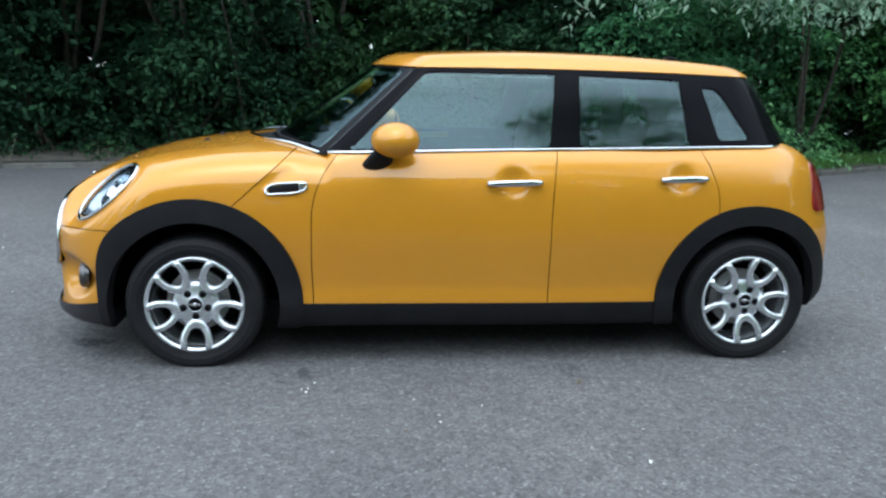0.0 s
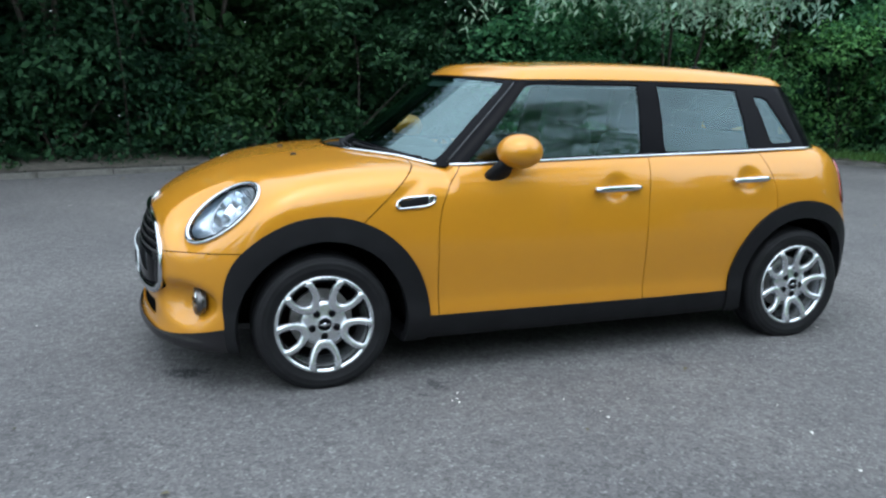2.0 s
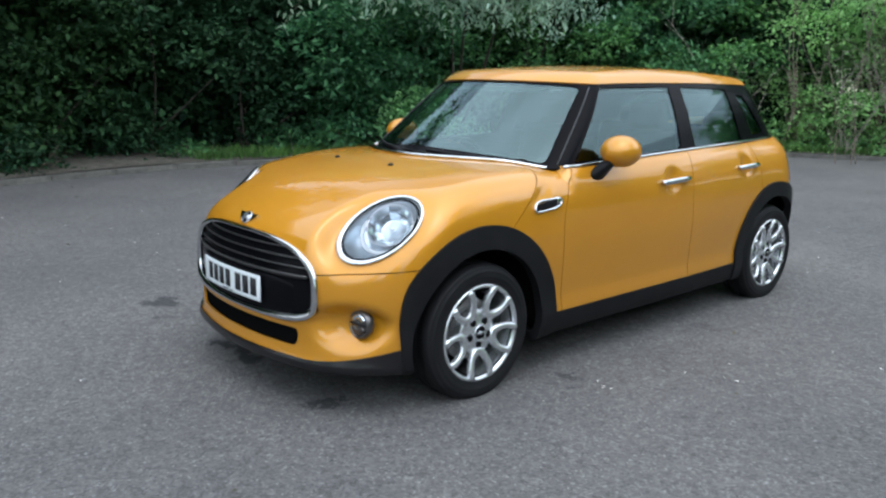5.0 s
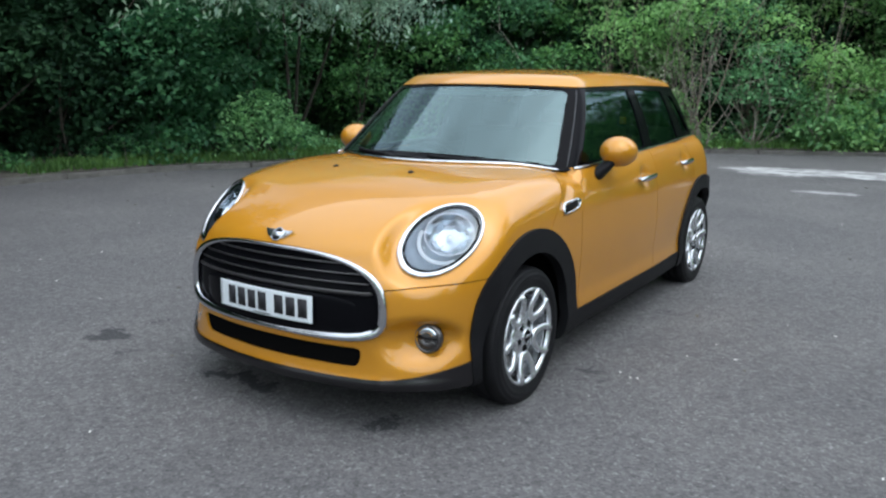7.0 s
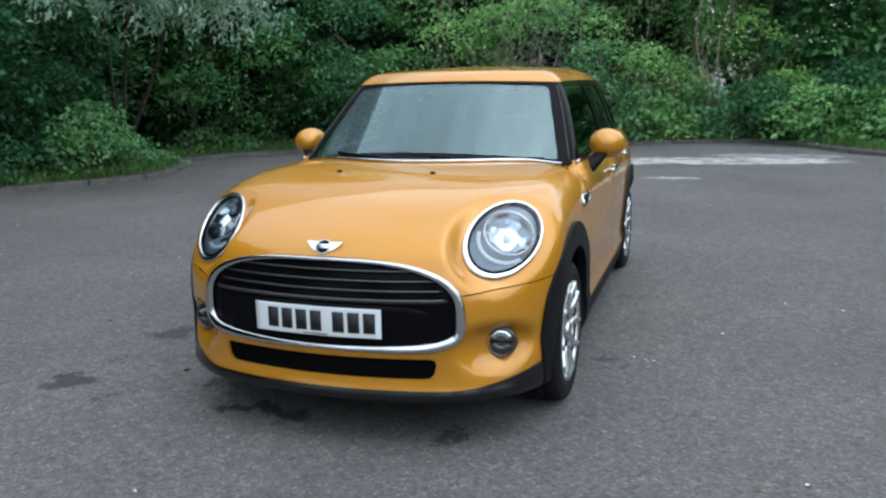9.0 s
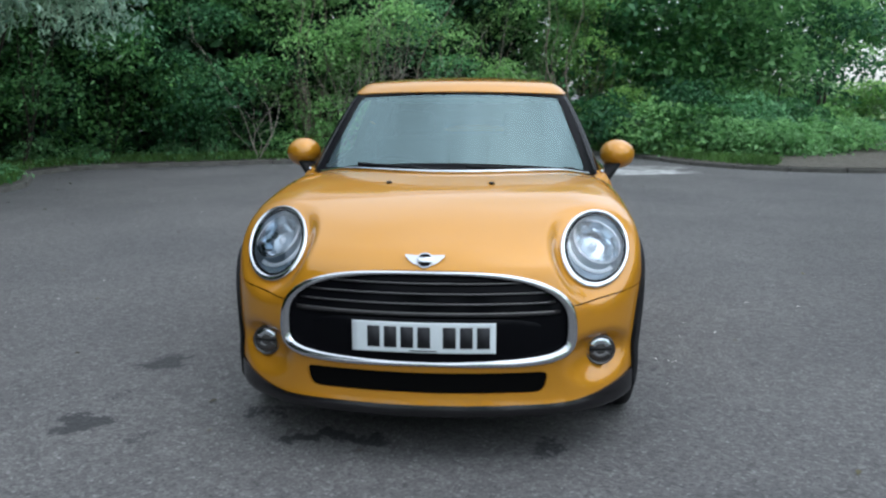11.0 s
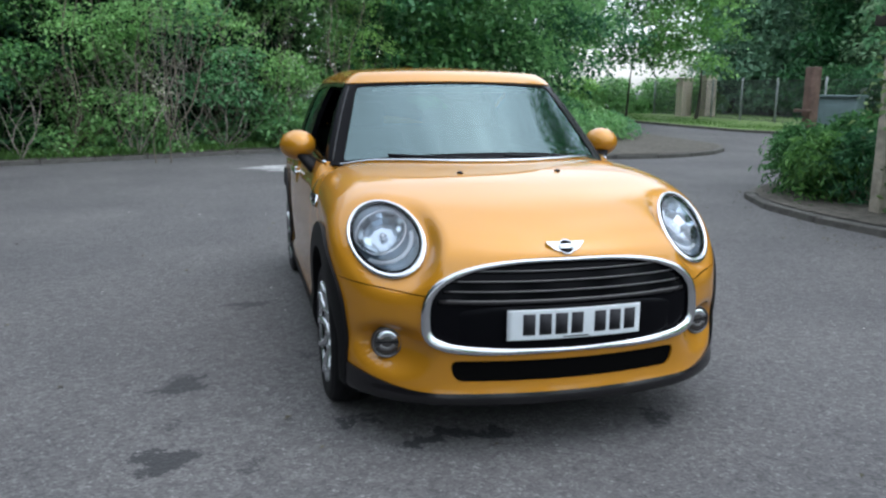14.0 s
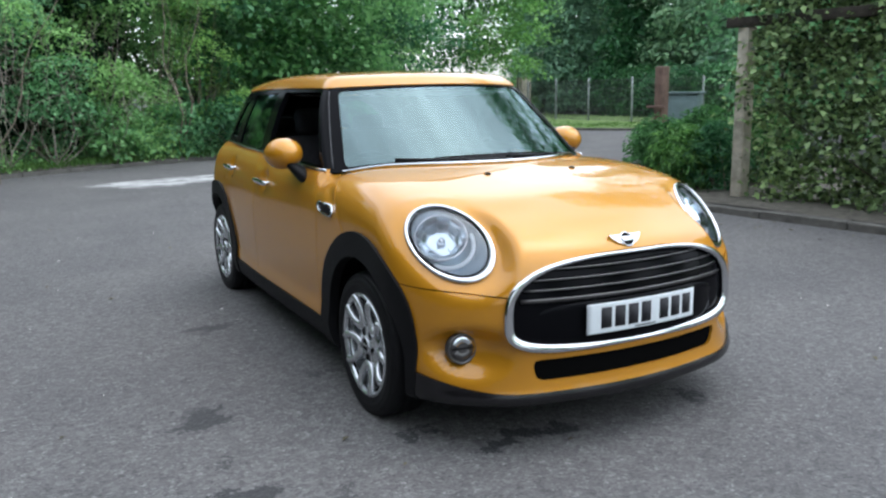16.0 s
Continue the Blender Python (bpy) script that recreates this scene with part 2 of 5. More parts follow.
def cut(bm, g):
    """Splits the faces of bm along g = 0."""
    bm.verts.ensure_lookup_table()
    co = np.array([v.co[:] for v in bm.verts])
    val = g(*co.T)
    val[np.abs(val) < 1e-6] = 1e-6
    bm.verts.index_update()
    fresh = set()
    cross = [(e, val[e.verts[0].index], val[e.verts[1].index]) for e in bm.edges if val[e.verts[0].index] * val[e.verts[1].index] < 0]
    for e, a, b in cross:
        v0 = e.verts[0]
        _, v = bmesh.utils.edge_split(e, v0, a / (a - b))
        fresh.add(v)
    for f in {f for v in fresh for f in v.link_faces}:
        own = [v for v in f.verts if v in fresh]
        if len(own) == 2:
            try:
                bmesh.utils.face_split(f, own[0], own[1])
            except ValueError:
                pass
        elif len(own) == 4:
            try:
                nf, _ = bmesh.utils.face_split(f, own[0], own[1])
                for ff in (f, nf):
                    if own[2] in ff.verts and own[3] in ff.verts:
                        bmesh.utils.face_split(ff, own[2], own[3])
            except ValueError:
                pass


def piece(bm, test):
    """A copy of the faces of bm whose centres pass the test, as arrays."""
    c = np.array([f.calc_center_median()[:] for f in bm.faces])
    ok = test(*c.T)
    verts, index, faces = [], {}, []
    for f, keep in zip(bm.faces, ok):
        if keep:
            row = []
            for v in f.verts:
                if v not in index:
                    index[v] = len(verts)
                    verts.append(v.co[:])
                row.append(index[v])
            faces.append(row)
    return np.array(verts).reshape(-1, 3), faces


def thick(verts, faces, depth, fun=None, proud=0.0, name="panel"):
    """A closed panel of that depth from a sheet, its normals out of fun where given."""
    bm = bmesh.new()
    vs = [bm.verts.new(v) for v in verts]
    for f in faces:
        bm.faces.new([vs[i] for i in f])
    bm.normal_update()
    e = 1e-4
    if fun:
        p = np.array(verts)
        g = np.stack([fun(*(p + np.eye(3)[i] * e).T) - fun(*(p - np.eye(3)[i] * e).T) for i in range(3)], 1)
        nrm = g / np.linalg.norm(g, axis=1)[:, None]
    else:
        nrm = np.array([v.normal[:] for v in bm.verts])
    if depth <= 0:
        for v, n in zip(vs, nrm):
            v.co += Vector(n) * proud
        return sharp(bm_mesh(bm, True, name), 50)
    back = []
    for v, n in zip(vs, nrm):
        back.append(bm.verts.new(v.co - Vector(n) * depth))
        v.co += Vector(n) * proud
    bm.verts.index_update()
    at = {v: i for i, v in enumerate(vs)}
    edges = [ed for ed in bm.edges if len(ed.link_faces) == 1]
    pairs = []
    for ed in edges:
        lp = ed.link_loops[0]
        pairs.append((at[lp.vert], at[lp.link_loop_next.vert]))
    for f in faces:
        try:
            bm.faces.new([back[i] for i in reversed(f)])
        except ValueError:
            pass
    for a, b in pairs:
        try:
            bm.faces.new([vs[b], vs[a], back[a], back[b]])
        except ValueError:
            pass
    return sharp(bm_mesh(bm, True, name), 50)


def empty(name, m=None):
    ob = new(name)
    ob.empty_display_size = 0.2
    if m is not None:
        ob.matrix_basis = m
    return ob


def revolve(profile, n=48, axis="y"):
    """A ring or disc from (radius, offset along the axis) points."""
    verts, faces = [], []
    k = len(profile)
    for i in range(n):
        c, s = math.cos(2 * math.pi * i / n), math.sin(2 * math.pi * i / n)
        for r, o in profile:
            verts.append((r * c, o, r * s) if axis == "y" else (r * c, r * s, o))
    for i in range(n):
        for j in range(k - 1):
            a, b = i * k + j, ((i + 1) % n) * k + j
            faces.append((a, b, b + 1, a + 1))
    return verts, faces

# ---- the car: panels ----
car = empty("car")
car.location = (0, 0.005, 0)
tagged(car, "orange compact hatchback with black arches and chrome trim on asphalt", "car")

verts, faces = shell(lower_body, (-2.15, -0.90, 0.17), (2.0, 0.90, 1.10), (210, 70, 46), (-1.35, 1.25, 0.56), bottom=True)
bm = bmesh.new()
vs = [bm.verts.new(v) for v in verts]
for f in faces:
    bm.faces.new([vs[i] for i in f])


def wheel_r(x, z):
    return np.where(x < 0, np.hypot(x - AX_F, z - HUB_Z), np.hypot(x - AX_R, z - HUB_Z))


def grille_g(y, z, grow=0.0):
    """Negative inside the grille's outline."""
    a = np.abs(y)
    up, down = 0.219 + grow, 0.122 + grow
    d = z - 0.505
    n = np.where(d > 0, 2.9, 4.5)
    q = (a / (0.544 + grow)) ** n + (np.abs(d) / np.where(d > 0, up, down)) ** n
    return (q ** (1 / n) - 1) * 0.16


def intake_g(y, z):
    a = np.abs(y)
    return smax(smax(z - 0.356, 0.276 - z, 0.016), a - 0.452 + (0.345 - z) * 0.25, 0.03)


def lamp_g(x, y, z):
    """Negative inside the headlamp's outline."""
    a = np.abs(y)
    d = (x - HL_C.x, a - HL_C.y, z - HL_C.z)
    u = d[0] * HL_U.x + d[1] * HL_U.y + d[2] * HL_U.z
    v = d[0] * HL_V.x + d[1] * HL_V.y + d[2] * HL_V.z
    g = (np.hypot(u / HL_A, v / HL_B) - 1) * HL_B
    return np.where((x < -1.3) & (z > 0.5), g, 1.0)


def seam_bumper(x, y, z):
    return z - (0.540 + 0.098 * np.abs(y))


def seam_wing(x, y, z):
    return (x + 1.086) * 0.671 - (z - 0.757) * 0.741


def seam_door_f(x, y, z):
    return x - curve([0.2, 0.45, 0.66, 0.78, 0.88, 0.98, 1.05], [-0.757, -0.770, -0.771, -0.757, -0.715, -0.645, -0.60], z)


def seam_door_m(x, y, z):
    return x - curve([0.2, 0.5, 0.8, 1.0], [0.306, 0.307, 0.312, 0.334], z)


def seam_door_r(x, y, z):
    return x - curve([0.5, 0.72, 0.82, 0.92, 1.05], [1.105, 1.105, 1.095, 1.06, 1.00], z)


def bonnet_edge(x, y):
    """Positive behind the bonnet's rear edge."""
    return x - (-1.115 + 0.83 * y**2)


def tail_g(x, y, z):
    """Negative inside a tail lamp's outline."""
    return smax(smax(0.715 - z, z - 0.945, 0.05), smax(1.60 - x, 0.50 - np.abs(y), 0.02), 0.05)


def sill_z(x):
    return 0.297 + 0.0 * x


def arch_out(x, z):
    """Outer edge of the arch trim, as a radius."""
    r = np.where(x < 0, 0.475, 0.462)
    low = smooth_step(0.62, 0.28, z)
    return r + np.where(x < AX_F, -0.062, 0.0) * low


def lip_z(x, y):
    return np.where(x < AX_F, 0.233 + 0.75 * np.maximum(np.abs(y) - 0.5, 0) ** 2, 0.36)


GAP = 0.0022
cut(bm, lambda x, y, z: np.where(np.abs(y) > 0.45, wheel_r(x, z) - 0.372, 1.0))
cut(bm, lambda x, y, z: np.where(np.abs(y) > 0.45, wheel_r(x, z) - arch_out(x, z), 1.0))
cut(bm, lambda x, y, z: np.where(x < -1.2, grille_g(y, z, 0.0), 1.0))
cut(bm, lambda x, y, z: np.where(x < -1.2, intake_g(y, z), 1.0))
cut(bm, lamp_g)
cut(bm, lambda x, y, z: np.where((x > AX_F) & (x < AX_R), z - sill_z(x), 1.0))
cut(bm, lambda x, y, z: np.where(x < AX_F, z - lip_z(x, y), 1.0))
cut(bm, lambda x, y, z: np.where(x > AX_R, z - lip_z(x, y), 1.0))
for off in (-GAP, GAP):
    cut(bm, lambda x, y, z: np.where(x < -1.2, seam_bumper(x, y, z) - off, 1.0))
    cut(bm, lambda x, y, z: np.where((x > -1.25) & (x < -0.6) & (np.abs(y) > 0.5), seam_wing(x, y, z) - off, 1.0))
    cut(bm, lambda x, y, z: np.where((x > -1.0) & (x < 0) & (np.abs(y) > 0.5), seam_door_f(x, y, z) - off, 1.0))
    cut(bm, lambda x, y, z: np.where((x > 0) & (x < 0.7) & (np.abs(y) > 0.5), seam_door_m(x, y, z) - off, 1.0))
    cut(bm, lambda x, y, z: np.where((x > 0.7) & (x < 1.3) & (np.abs(y) > 0.5), seam_door_r(x, y, z) - off, 1.0))
    cut(bm, lambda x, y, z: np.where(x > 1.3, x - 1.60 - 0.02 * np.abs(z - 0.7) - off, -1.0))
cut(bm, lambda x, y, z: np.where((x > -1.3) & (z > 0.85), bonnet_edge(x, y), -1.0))
cut(bm, lambda x, y, z: np.where((x > -0.8) & (np.abs(y) > 0.45), z - belt_z(x), -1.0))
cut(bm, lambda x, y, z: np.where((x > 1.3) & (np.abs(y) > 0.4), tail_g(x, y, z), 1.0))


def zone(x, y, z):
    """Which panel a place on the body belongs to."""
    out = np.full(len(x), "none", dtype="U16")
    r = wheel_r(x, z)
    side = np.abs(y) > 0.45
    hole = side & (r < 0.372)
    arch = side & (r < arch_out(x, z)) & ~hole
    front = x < AX_F
    lip = (front & (z < lip_z(x, y))) | ((x > AX_R) & (z < lip_z(x, y)))
    sill = (x > AX_F) & (x < AX_R) & (z < sill_z(x))
    door_span = side
    bonnet = (x < -0.6) & (np.where(side, seam_wing(x, y, z), -1) < -GAP) & ((seam_bumper(x, y, z) > GAP) | ~front)
    wing = side & (x < 0) & (seam_wing(x, y, z) > GAP) & (seam_door_f(x, y, z) < -GAP)
    dfr = side & (x < 0.7) & (seam_door_f(x, y, z) > GAP) & (seam_door_m(x, y, z) < -GAP)
    drr = side & (x > 0) & (seam_door_m(x, y, z) > GAP) & (seam_door_r(x, y, z) < -GAP)
    quarter = (x > 0.7) & side & (seam_door_r(x, y, z) > GAP)
    out = np.where(quarter, np.where(y < 0, "quarter_l", "quarter_r"), out)
    back = (x - 1.60 - 0.02 * np.abs(z - 0.7)) > GAP
    out[back] = "tailgate"
    out = np.where(drr, np.where(y < 0, "door_rear_l", "door_rear_r"), out)
    out = np.where(dfr, np.where(y < 0, "door_front_l", "door_front_r"), out)
    out = np.where(wing, np.where(y < 0, "wing_l", "wing_r"), out)
    out[bonnet] = "bonnet"
    out[front & (seam_bumper(x, y, z) < -GAP)] = "bumper"
    inner = ~side & (x > -0.9) & (x < 1.60) & (z > 0.6)
    out[inner] = "none"
    out[(x < -0.55) & (z > 0.85) & (bonnet_edge(x, y) > 0) & (np.abs(y) < 0.61)] = "scuttle"
    out[(x < -0.755) & (z > belt_z(x)) & (bonnet_edge(x, y) > 0)] = "scuttle"
    out = np.where((x > 1.3) & (np.abs(y) > 0.4) & (tail_g(x, y, z) < 0), np.where(y < 0, "tail_l", "tail_r"), out)
    out = np.where(sill, np.where(y < 0, "sill_l", "sill_r"), out)
    out = np.where(lip, np.where(x < 0, "lip", "diffuser"), out)
    out[(x < -1.2) & (grille_g(y, z) < 0)] = "grille"
    out[(x < -1.2) & (intake_g(y, z) < 0)] = "intake"
    out = np.where(lamp_g(x, y, z) < 0, np.where(y < 0, "lamp_l", "lamp_r"), out)
    out = np.where(arch, np.where(x < 0, np.where(y < 0, "archf_l", "archf_r"), np.where(y < 0, "archr_l", "archr_r")), out)
    out[hole] = "none"
    out[(z > belt_z(x)) & (x > -0.755) & (x < 1.45)] = "none"
    out[(z > belt_z(x)) & (x > -0.82) & (x < 0) & (np.abs(y) > 0.66)] = "none"
    out[(z < 0.10)] = "none"
    return out


def zone_part(name, tag, material, label="", depth=0.012, proud=0.0):
    v, f = piece(bm, lambda x, y, z: zone(x, y, z) == tag)
    if not len(f):
        return None
    return part(name, thick(v, f, depth, lower_body, proud, name), material, car, label)


bonnet = zone_part("bonnet", "bonnet", M_paint)
zone_part("front_bumper", "bumper", M_paint)
zone_part("tailgate", "tailgate", M_paint)
doors = {}
for s in ("_l", "_r"):
    zone_part("front_wing", "wing" + s, M_paint)
    doors["f" + s] = zone_part("front_door", "door_front" + s, M_paint)
    doors["r" + s] = zone_part("rear_door", "door_rear" + s, M_paint)
    zone_part("rear_wing", "quarter" + s, M_paint)
    zone_part("wheel_arch_trim", "archf" + s, M_plastic, "matt black plastic arch trim", 0.03, 0.014)
    zone_part("wheel_arch_trim", "archr" + s, M_plastic, "matt black plastic arch trim", 0.03, 0.014)
    zone_part("sill_trim", "sill" + s, M_plastic, "matt black plastic sill", 0.02, 0.006)
zone_part("front_lip", "lip", M_lip, "satin black lower lip", 0.02, 0.010)
zone_part("rear_valance", "diffuser", M_plastic, "matt black rear valance", 0.02, 0.008)
zone_part("scuttle_panel", "scuttle", M_plastic, "black scuttle under the windscreen", 0.012, -0.012)
for s in ("_l", "_r"):
    zone_part("tail_lamp", "tail" + s, M_red, "red tail lamp", 0.02, 0.008)
zone_part("grille_backing", "grille", M_gloss, "gloss black grille", 0.01, -0.030)
zone_part("intake_backing", "intake", M_dark, "", 0.01, -0.045)
lens = {s: zone_part("headlamp_lens", "lamp" + s, M_lens, "clear headlamp lens", 0.0, 0.003) for s in ("_l", "_r")}
bm.free()

# dark tub behind the panels
v, f = shell(lambda x, y, z: smax(lower_body(x, y, z) + 0.022, np.where(np.abs(y) > 0.42, 0.40 - wheel_r(x, z), -1.0) , 0.004), (-2.1, -0.88, 0.17), (1.96, 0.88, 1.0), (90, 36, 22), (-1.35, 1.25, 0.80), bottom=True)
well = (v[:, 0] > -0.78) & (v[:, 0] < 1.5) & (np.abs(v[:, 1]) < 0.68)
v[:, 2] = np.where(well, np.minimum(v[:, 2], 0.60), np.minimum(v[:, 2], 0.93))
front_in = v[:, 0] < -1.3
lampish = front_in & (lamp_g(v[:, 0], v[:, 1], v[:, 2]) < 0.03)
v[lampish, 0] += 0.12
v[front_in & (v[:, 0] < -1.9), 0] += 0.045
part("inner_body", mesh_of(v, f, "inner_body"), M_dark, car)

# ---- the car: glasshouse ----
verts, faces = shell(cabin, (-1.1, -0.80, 0.93), (1.9, 0.80, 1.46), (110, 56, 24), (-0.15, 1.05, 1.02))
bm = bmesh.new()
vs = [bm.verts.new(v) for v in verts]
for f in faces:
    bm.faces.new([vs[i] for i in f])


def roof_g(x, y, z):
    """Positive on the painted roof."""
    a = np.abs(y)
    edge = curve([-0.6, -0.2, 0.4, 1.0, 1.6], [1.334, 1.346, 1.351, 1.345, 1.325], x)
    return z - (edge + 0.020 * smooth_step(-0.1, -0.35, x) * (1 - (a / 0.58) ** 2))


def screen_g(x, y, z):
    """Negative on the clear windscreen."""
    a = np.abs(y)
    t = (z - 0.95) / 0.40
    edge = a - (0.676 - 0.146 * t)
    return smax(smax(edge, (z - (1.330 + 0.022 * (1 - (a / 0.55) ** 2))), 0.025), (1.024 - 0.045 * (a / 0.65) ** 2) - z, 0.025)


def box_g(x, z, pts, k=0.015):
    """Negative inside the convex outline of (x, z) points, listed clockwise."""
    g = None
    for (x0, z0), (x1, z1) in zip(pts, pts[1:] + pts[:1]):
        n = math.hypot(x1 - x0, z1 - z0)
        d = ((x - x0) * (z1 - z0) - (z - z0) * (x1 - x0)) / n * -1
        g = d if g is None else smax(g, d, k)
    return g


WIN = {
    "front": [(-0.60, 0.982), (-0.262, 1.328), (0.340, 1.332), (0.305, 1.002)],
    "rear": [(0.442, 1.008), (0.455, 1.330), (0.940, 1.318), (0.968, 1.022)],
    "quarter": [(1.118, 1.044), (1.049, 1.284), (1.128, 1.281), (1.276, 1.050)],
}


def win_g(name, x, y, z):
    return np.where((np.abs(y) > 0.4) & (x < 1.4), box_g(x, z, WIN[name]), 1.0)


def back_g(x, y, z):
    return np.where(x > 1.45, smax(smax(np.abs(y) - 0.50, z - 1.29, 0.05), 1.04 - z, 0.05), 1.0)


cut(bm, roof_g)
cut(bm, lambda x, y, z: np.where((x < 0.1) & (np.abs(y) < 0.72), screen_g(x, y, z), 1.0))
for w in WIN:
    cut(bm, lambda x, y, z: win_g(w, x, y, z))
cut(bm, back_g)
foot_g = lambda x, y, z: np.where((np.abs(y) > 0.5) & (x < 0), z - belt_z(x) + 0.012, 1.0)
cut(bm, foot_g)
is_roof = lambda x, y, z: roof_g(x, y, z) > 0
is_screen = lambda x, y, z: (x < 0.1) & (np.abs(y) < 0.72) & (screen_g(x, y, z) < 0) & (roof_g(x, y, z) < 0)
glass_any = lambda x, y, z: is_screen(x, y, z) | (win_g("front", x, y, z) < 0) | (win_g("rear", x, y, z) < 0) | (win_g("quarter", x, y, z) < 0) | (back_g(x, y, z) < 0)
v, f = piece(bm, is_roof)
roof = part("roof", thick(v, f, 0.03, cabin, 0.006, "roof"), M_paint, car)
v, f = piece(bm, lambda x, y, z: ~is_roof(x, y, z) & ~glass_any(x, y, z) & (foot_g(x, y, z) > 0))
part("window_surround", thick(v, f, 0.03, cabin, 0.0, "pillars"), M_gloss, car, "gloss black window pillars and surrounds")
v, f = piece(bm, is_screen)
screen = part("windscreen", thick(v, f, 0.0, cabin, -0.004, "windscreen"), M_screen, car)
for w in WIN:
    for sgn, s in ((-1, "_l"), (1, "_r")):
        if w == "front" and sgn == 1:
            continue
        v, f = piece(bm, lambda x, y, z: (win_g(w, x, y, z) < 0) & (y * sgn > 0))
        part({"front": "front_window", "rear": "rear_window", "quarter": "quarter_window"}[w], thick(v, f, 0.0, cabin, -0.006, w), M_glass, car)
v, f = piece(bm, lambda x, y, z: back_g(x, y, z) < 0)
part("back_window", thick(v, f, 0.0, cabin, -0.005, "back"), M_glass, car)
bm.free()

# ---- the car: fittings ----
def surf_x(y, z):
    """Where the nose's surface lies at a height and width."""
    y, z = np.broadcast_arrays(np.asarray(y, float), np.asarray(z, float))
    near, far = np.full(y.shape, -1.25), np.full(y.shape, -2.4)
    for _ in range(32):
        mid = (near + far) / 2
        inside = lower_body(mid, y, z) < 0
        near, far = np.where(inside, mid, near), np.where(inside, far, mid)
    return near


def surf_y(x, z, fun=lower_body):
    """The body's half width at a place along it."""
    x, z = np.broadcast_arrays(np.asarray(x, float), np.asarray(z, float))
    near, far = np.full(x.shape, 0.3), np.full(x.shape, 1.0)
    for _ in range(32):
        mid = (near + far) / 2
        inside = fun(x, mid, z) < 0
        near, far = np.where(inside, mid, near), np.where(inside, far, mid)
    return near


def surf_z(x, y):
    x, y = np.broadcast_arrays(np.asarray(x, float), np.asarray(y, float))
    near, far = np.full(x.shape, 0.6), np.full(x.shape, 1.3)
    for _ in range(32):
        mid = (near + far) / 2
        inside = lower_body(x, y, mid) < 0
        near, far = np.where(inside, mid, near), np.where(inside, far, mid)
    return near


def sweep(path, ups, half_w, half_h, closed=False, n=10, power=2.0):
    """A rounded bar along a path; ups gives its height direction at each point."""
    path, ups = np.array(path, float), np.array(ups, float)
    if closed:
        tan = np.roll(path, -1, 0) - np.roll(path, 1, 0)
    else:
        tan = np.gradient(path, axis=0)
    tan /= np.linalg.norm(tan, axis=1)[:, None]
    ups = ups - tan * (ups * tan).sum(1)[:, None]
    ups /= np.linalg.norm(ups, axis=1)[:, None]
    across = np.cross(tan, ups)
    hw, hh = np.broadcast_to(half_w, len(path)), np.broadcast_to(half_h, len(path))
    verts, faces = [], []
    for k in range(len(path)):
        for i in range(n):
            a = 2 * math.pi * i / n
            c, s = math.cos(a), math.sin(a)
            c, s = math.copysign(abs(c) ** (2 / power), c), math.copysign(abs(s) ** (2 / power), s)
            verts.append(path[k] + across[k] * hw[k] * c + ups[k] * hh[k] * s)
    rows = len(path)
    for k in range(rows if closed else rows - 1):
        for i in range(n):
            a, b = k * n, ((k + 1) % rows) * n
            faces.append((a + i, a + (i + 1) % n, b + (i + 1) % n, b + i))
    if not closed:
        faces += [tuple(range(n))[::-1], tuple(range((rows - 1) * n, rows * n))]
    return mesh_of(verts, faces)


def ball(c, r, seg=32, rings=20, squash=1.0, turn=None):
    bm = bmesh.new()
    bmesh.ops.create_uvsphere(bm, u_segments=seg, v_segments=rings, radius=1.0)
    for v in bm.verts:
        q = Vector((v.co.x * r[0], v.co.y * r[1], v.co.z * r[2]))
        if turn:
            q = turn @ q
        v.co = q + Vector(c)
    return bm


def block(c, size, bev=0.01, seg=2, turn=None):
    """A box with rounded edges."""
    bm = bmesh.new()
    bmesh.ops.create_cube(bm, size=1.0)
    for v in bm.verts:
        v.co = Vector((v.co.x * size[0], v.co.y * size[1], v.co.z * size[2]))
    if bev:
        bmesh.ops.bevel(bm, geom=bm.edges[:], offset=bev, segments=seg, affect="EDGES", profile=0.5)
    for v in bm.verts:
        v.co = (turn @ v.co if turn else v.co) + Vector(c)
    return bm


# grille: chrome ring, slats, bar
grille = part("grille", thick(*[a for a in (np.array([(-1.96, -0.3, 0.45), (-1.96, 0.3, 0.45), (-1.96, 0.3, 0.6), (-1.96, -0.3, 0.6)]), [(0, 3, 2, 1)])], 0.01), M_dark, car)
th = np.linspace(0, 2 * math.pi, 121)[:-1]
ring = []
for t in th:
    lo, hi = 0.0, 0.8
    for _ in range(30):
        mid = (lo + hi) / 2
        if grille_g(np.array([mid * math.cos(t)]), np.array([0.505 + mid * math.sin(t)]), -0.008)[0] < 0:
            lo = mid
        else:
            hi = mid
    ring.append((lo * math.cos(t), 0.505 + lo * math.sin(t)))
ring = np.array(ring)
s = np.r_[0, np.cumsum(np.hypot(*np.diff(np.r_[ring, ring[:1]], axis=0).T))]
s_at = np.linspace(0, s[-1], 121)[:-1]
ring = np.stack([np.interp(s_at, s, np.r_[ring[:, i], ring[:1, i]]) for i in (0, 1)], 1)
th = np.arctan2((ring[:, 1] - 0.505) * 2.7, ring[:, 0])
rx = front_x(np.abs(ring[:, 0]), ring[:, 1])
centre = np.array([-1.2, 0, 0.5])
rp = np.stack([rx - 0.004, ring[:, 0], ring[:, 1]], 1)
wide = 0.0075 + 0.0115 * np.abs(np.cos(th)) ** 2 + 0.0025 * smooth_step(0.1, -0.5, np.sin(th))
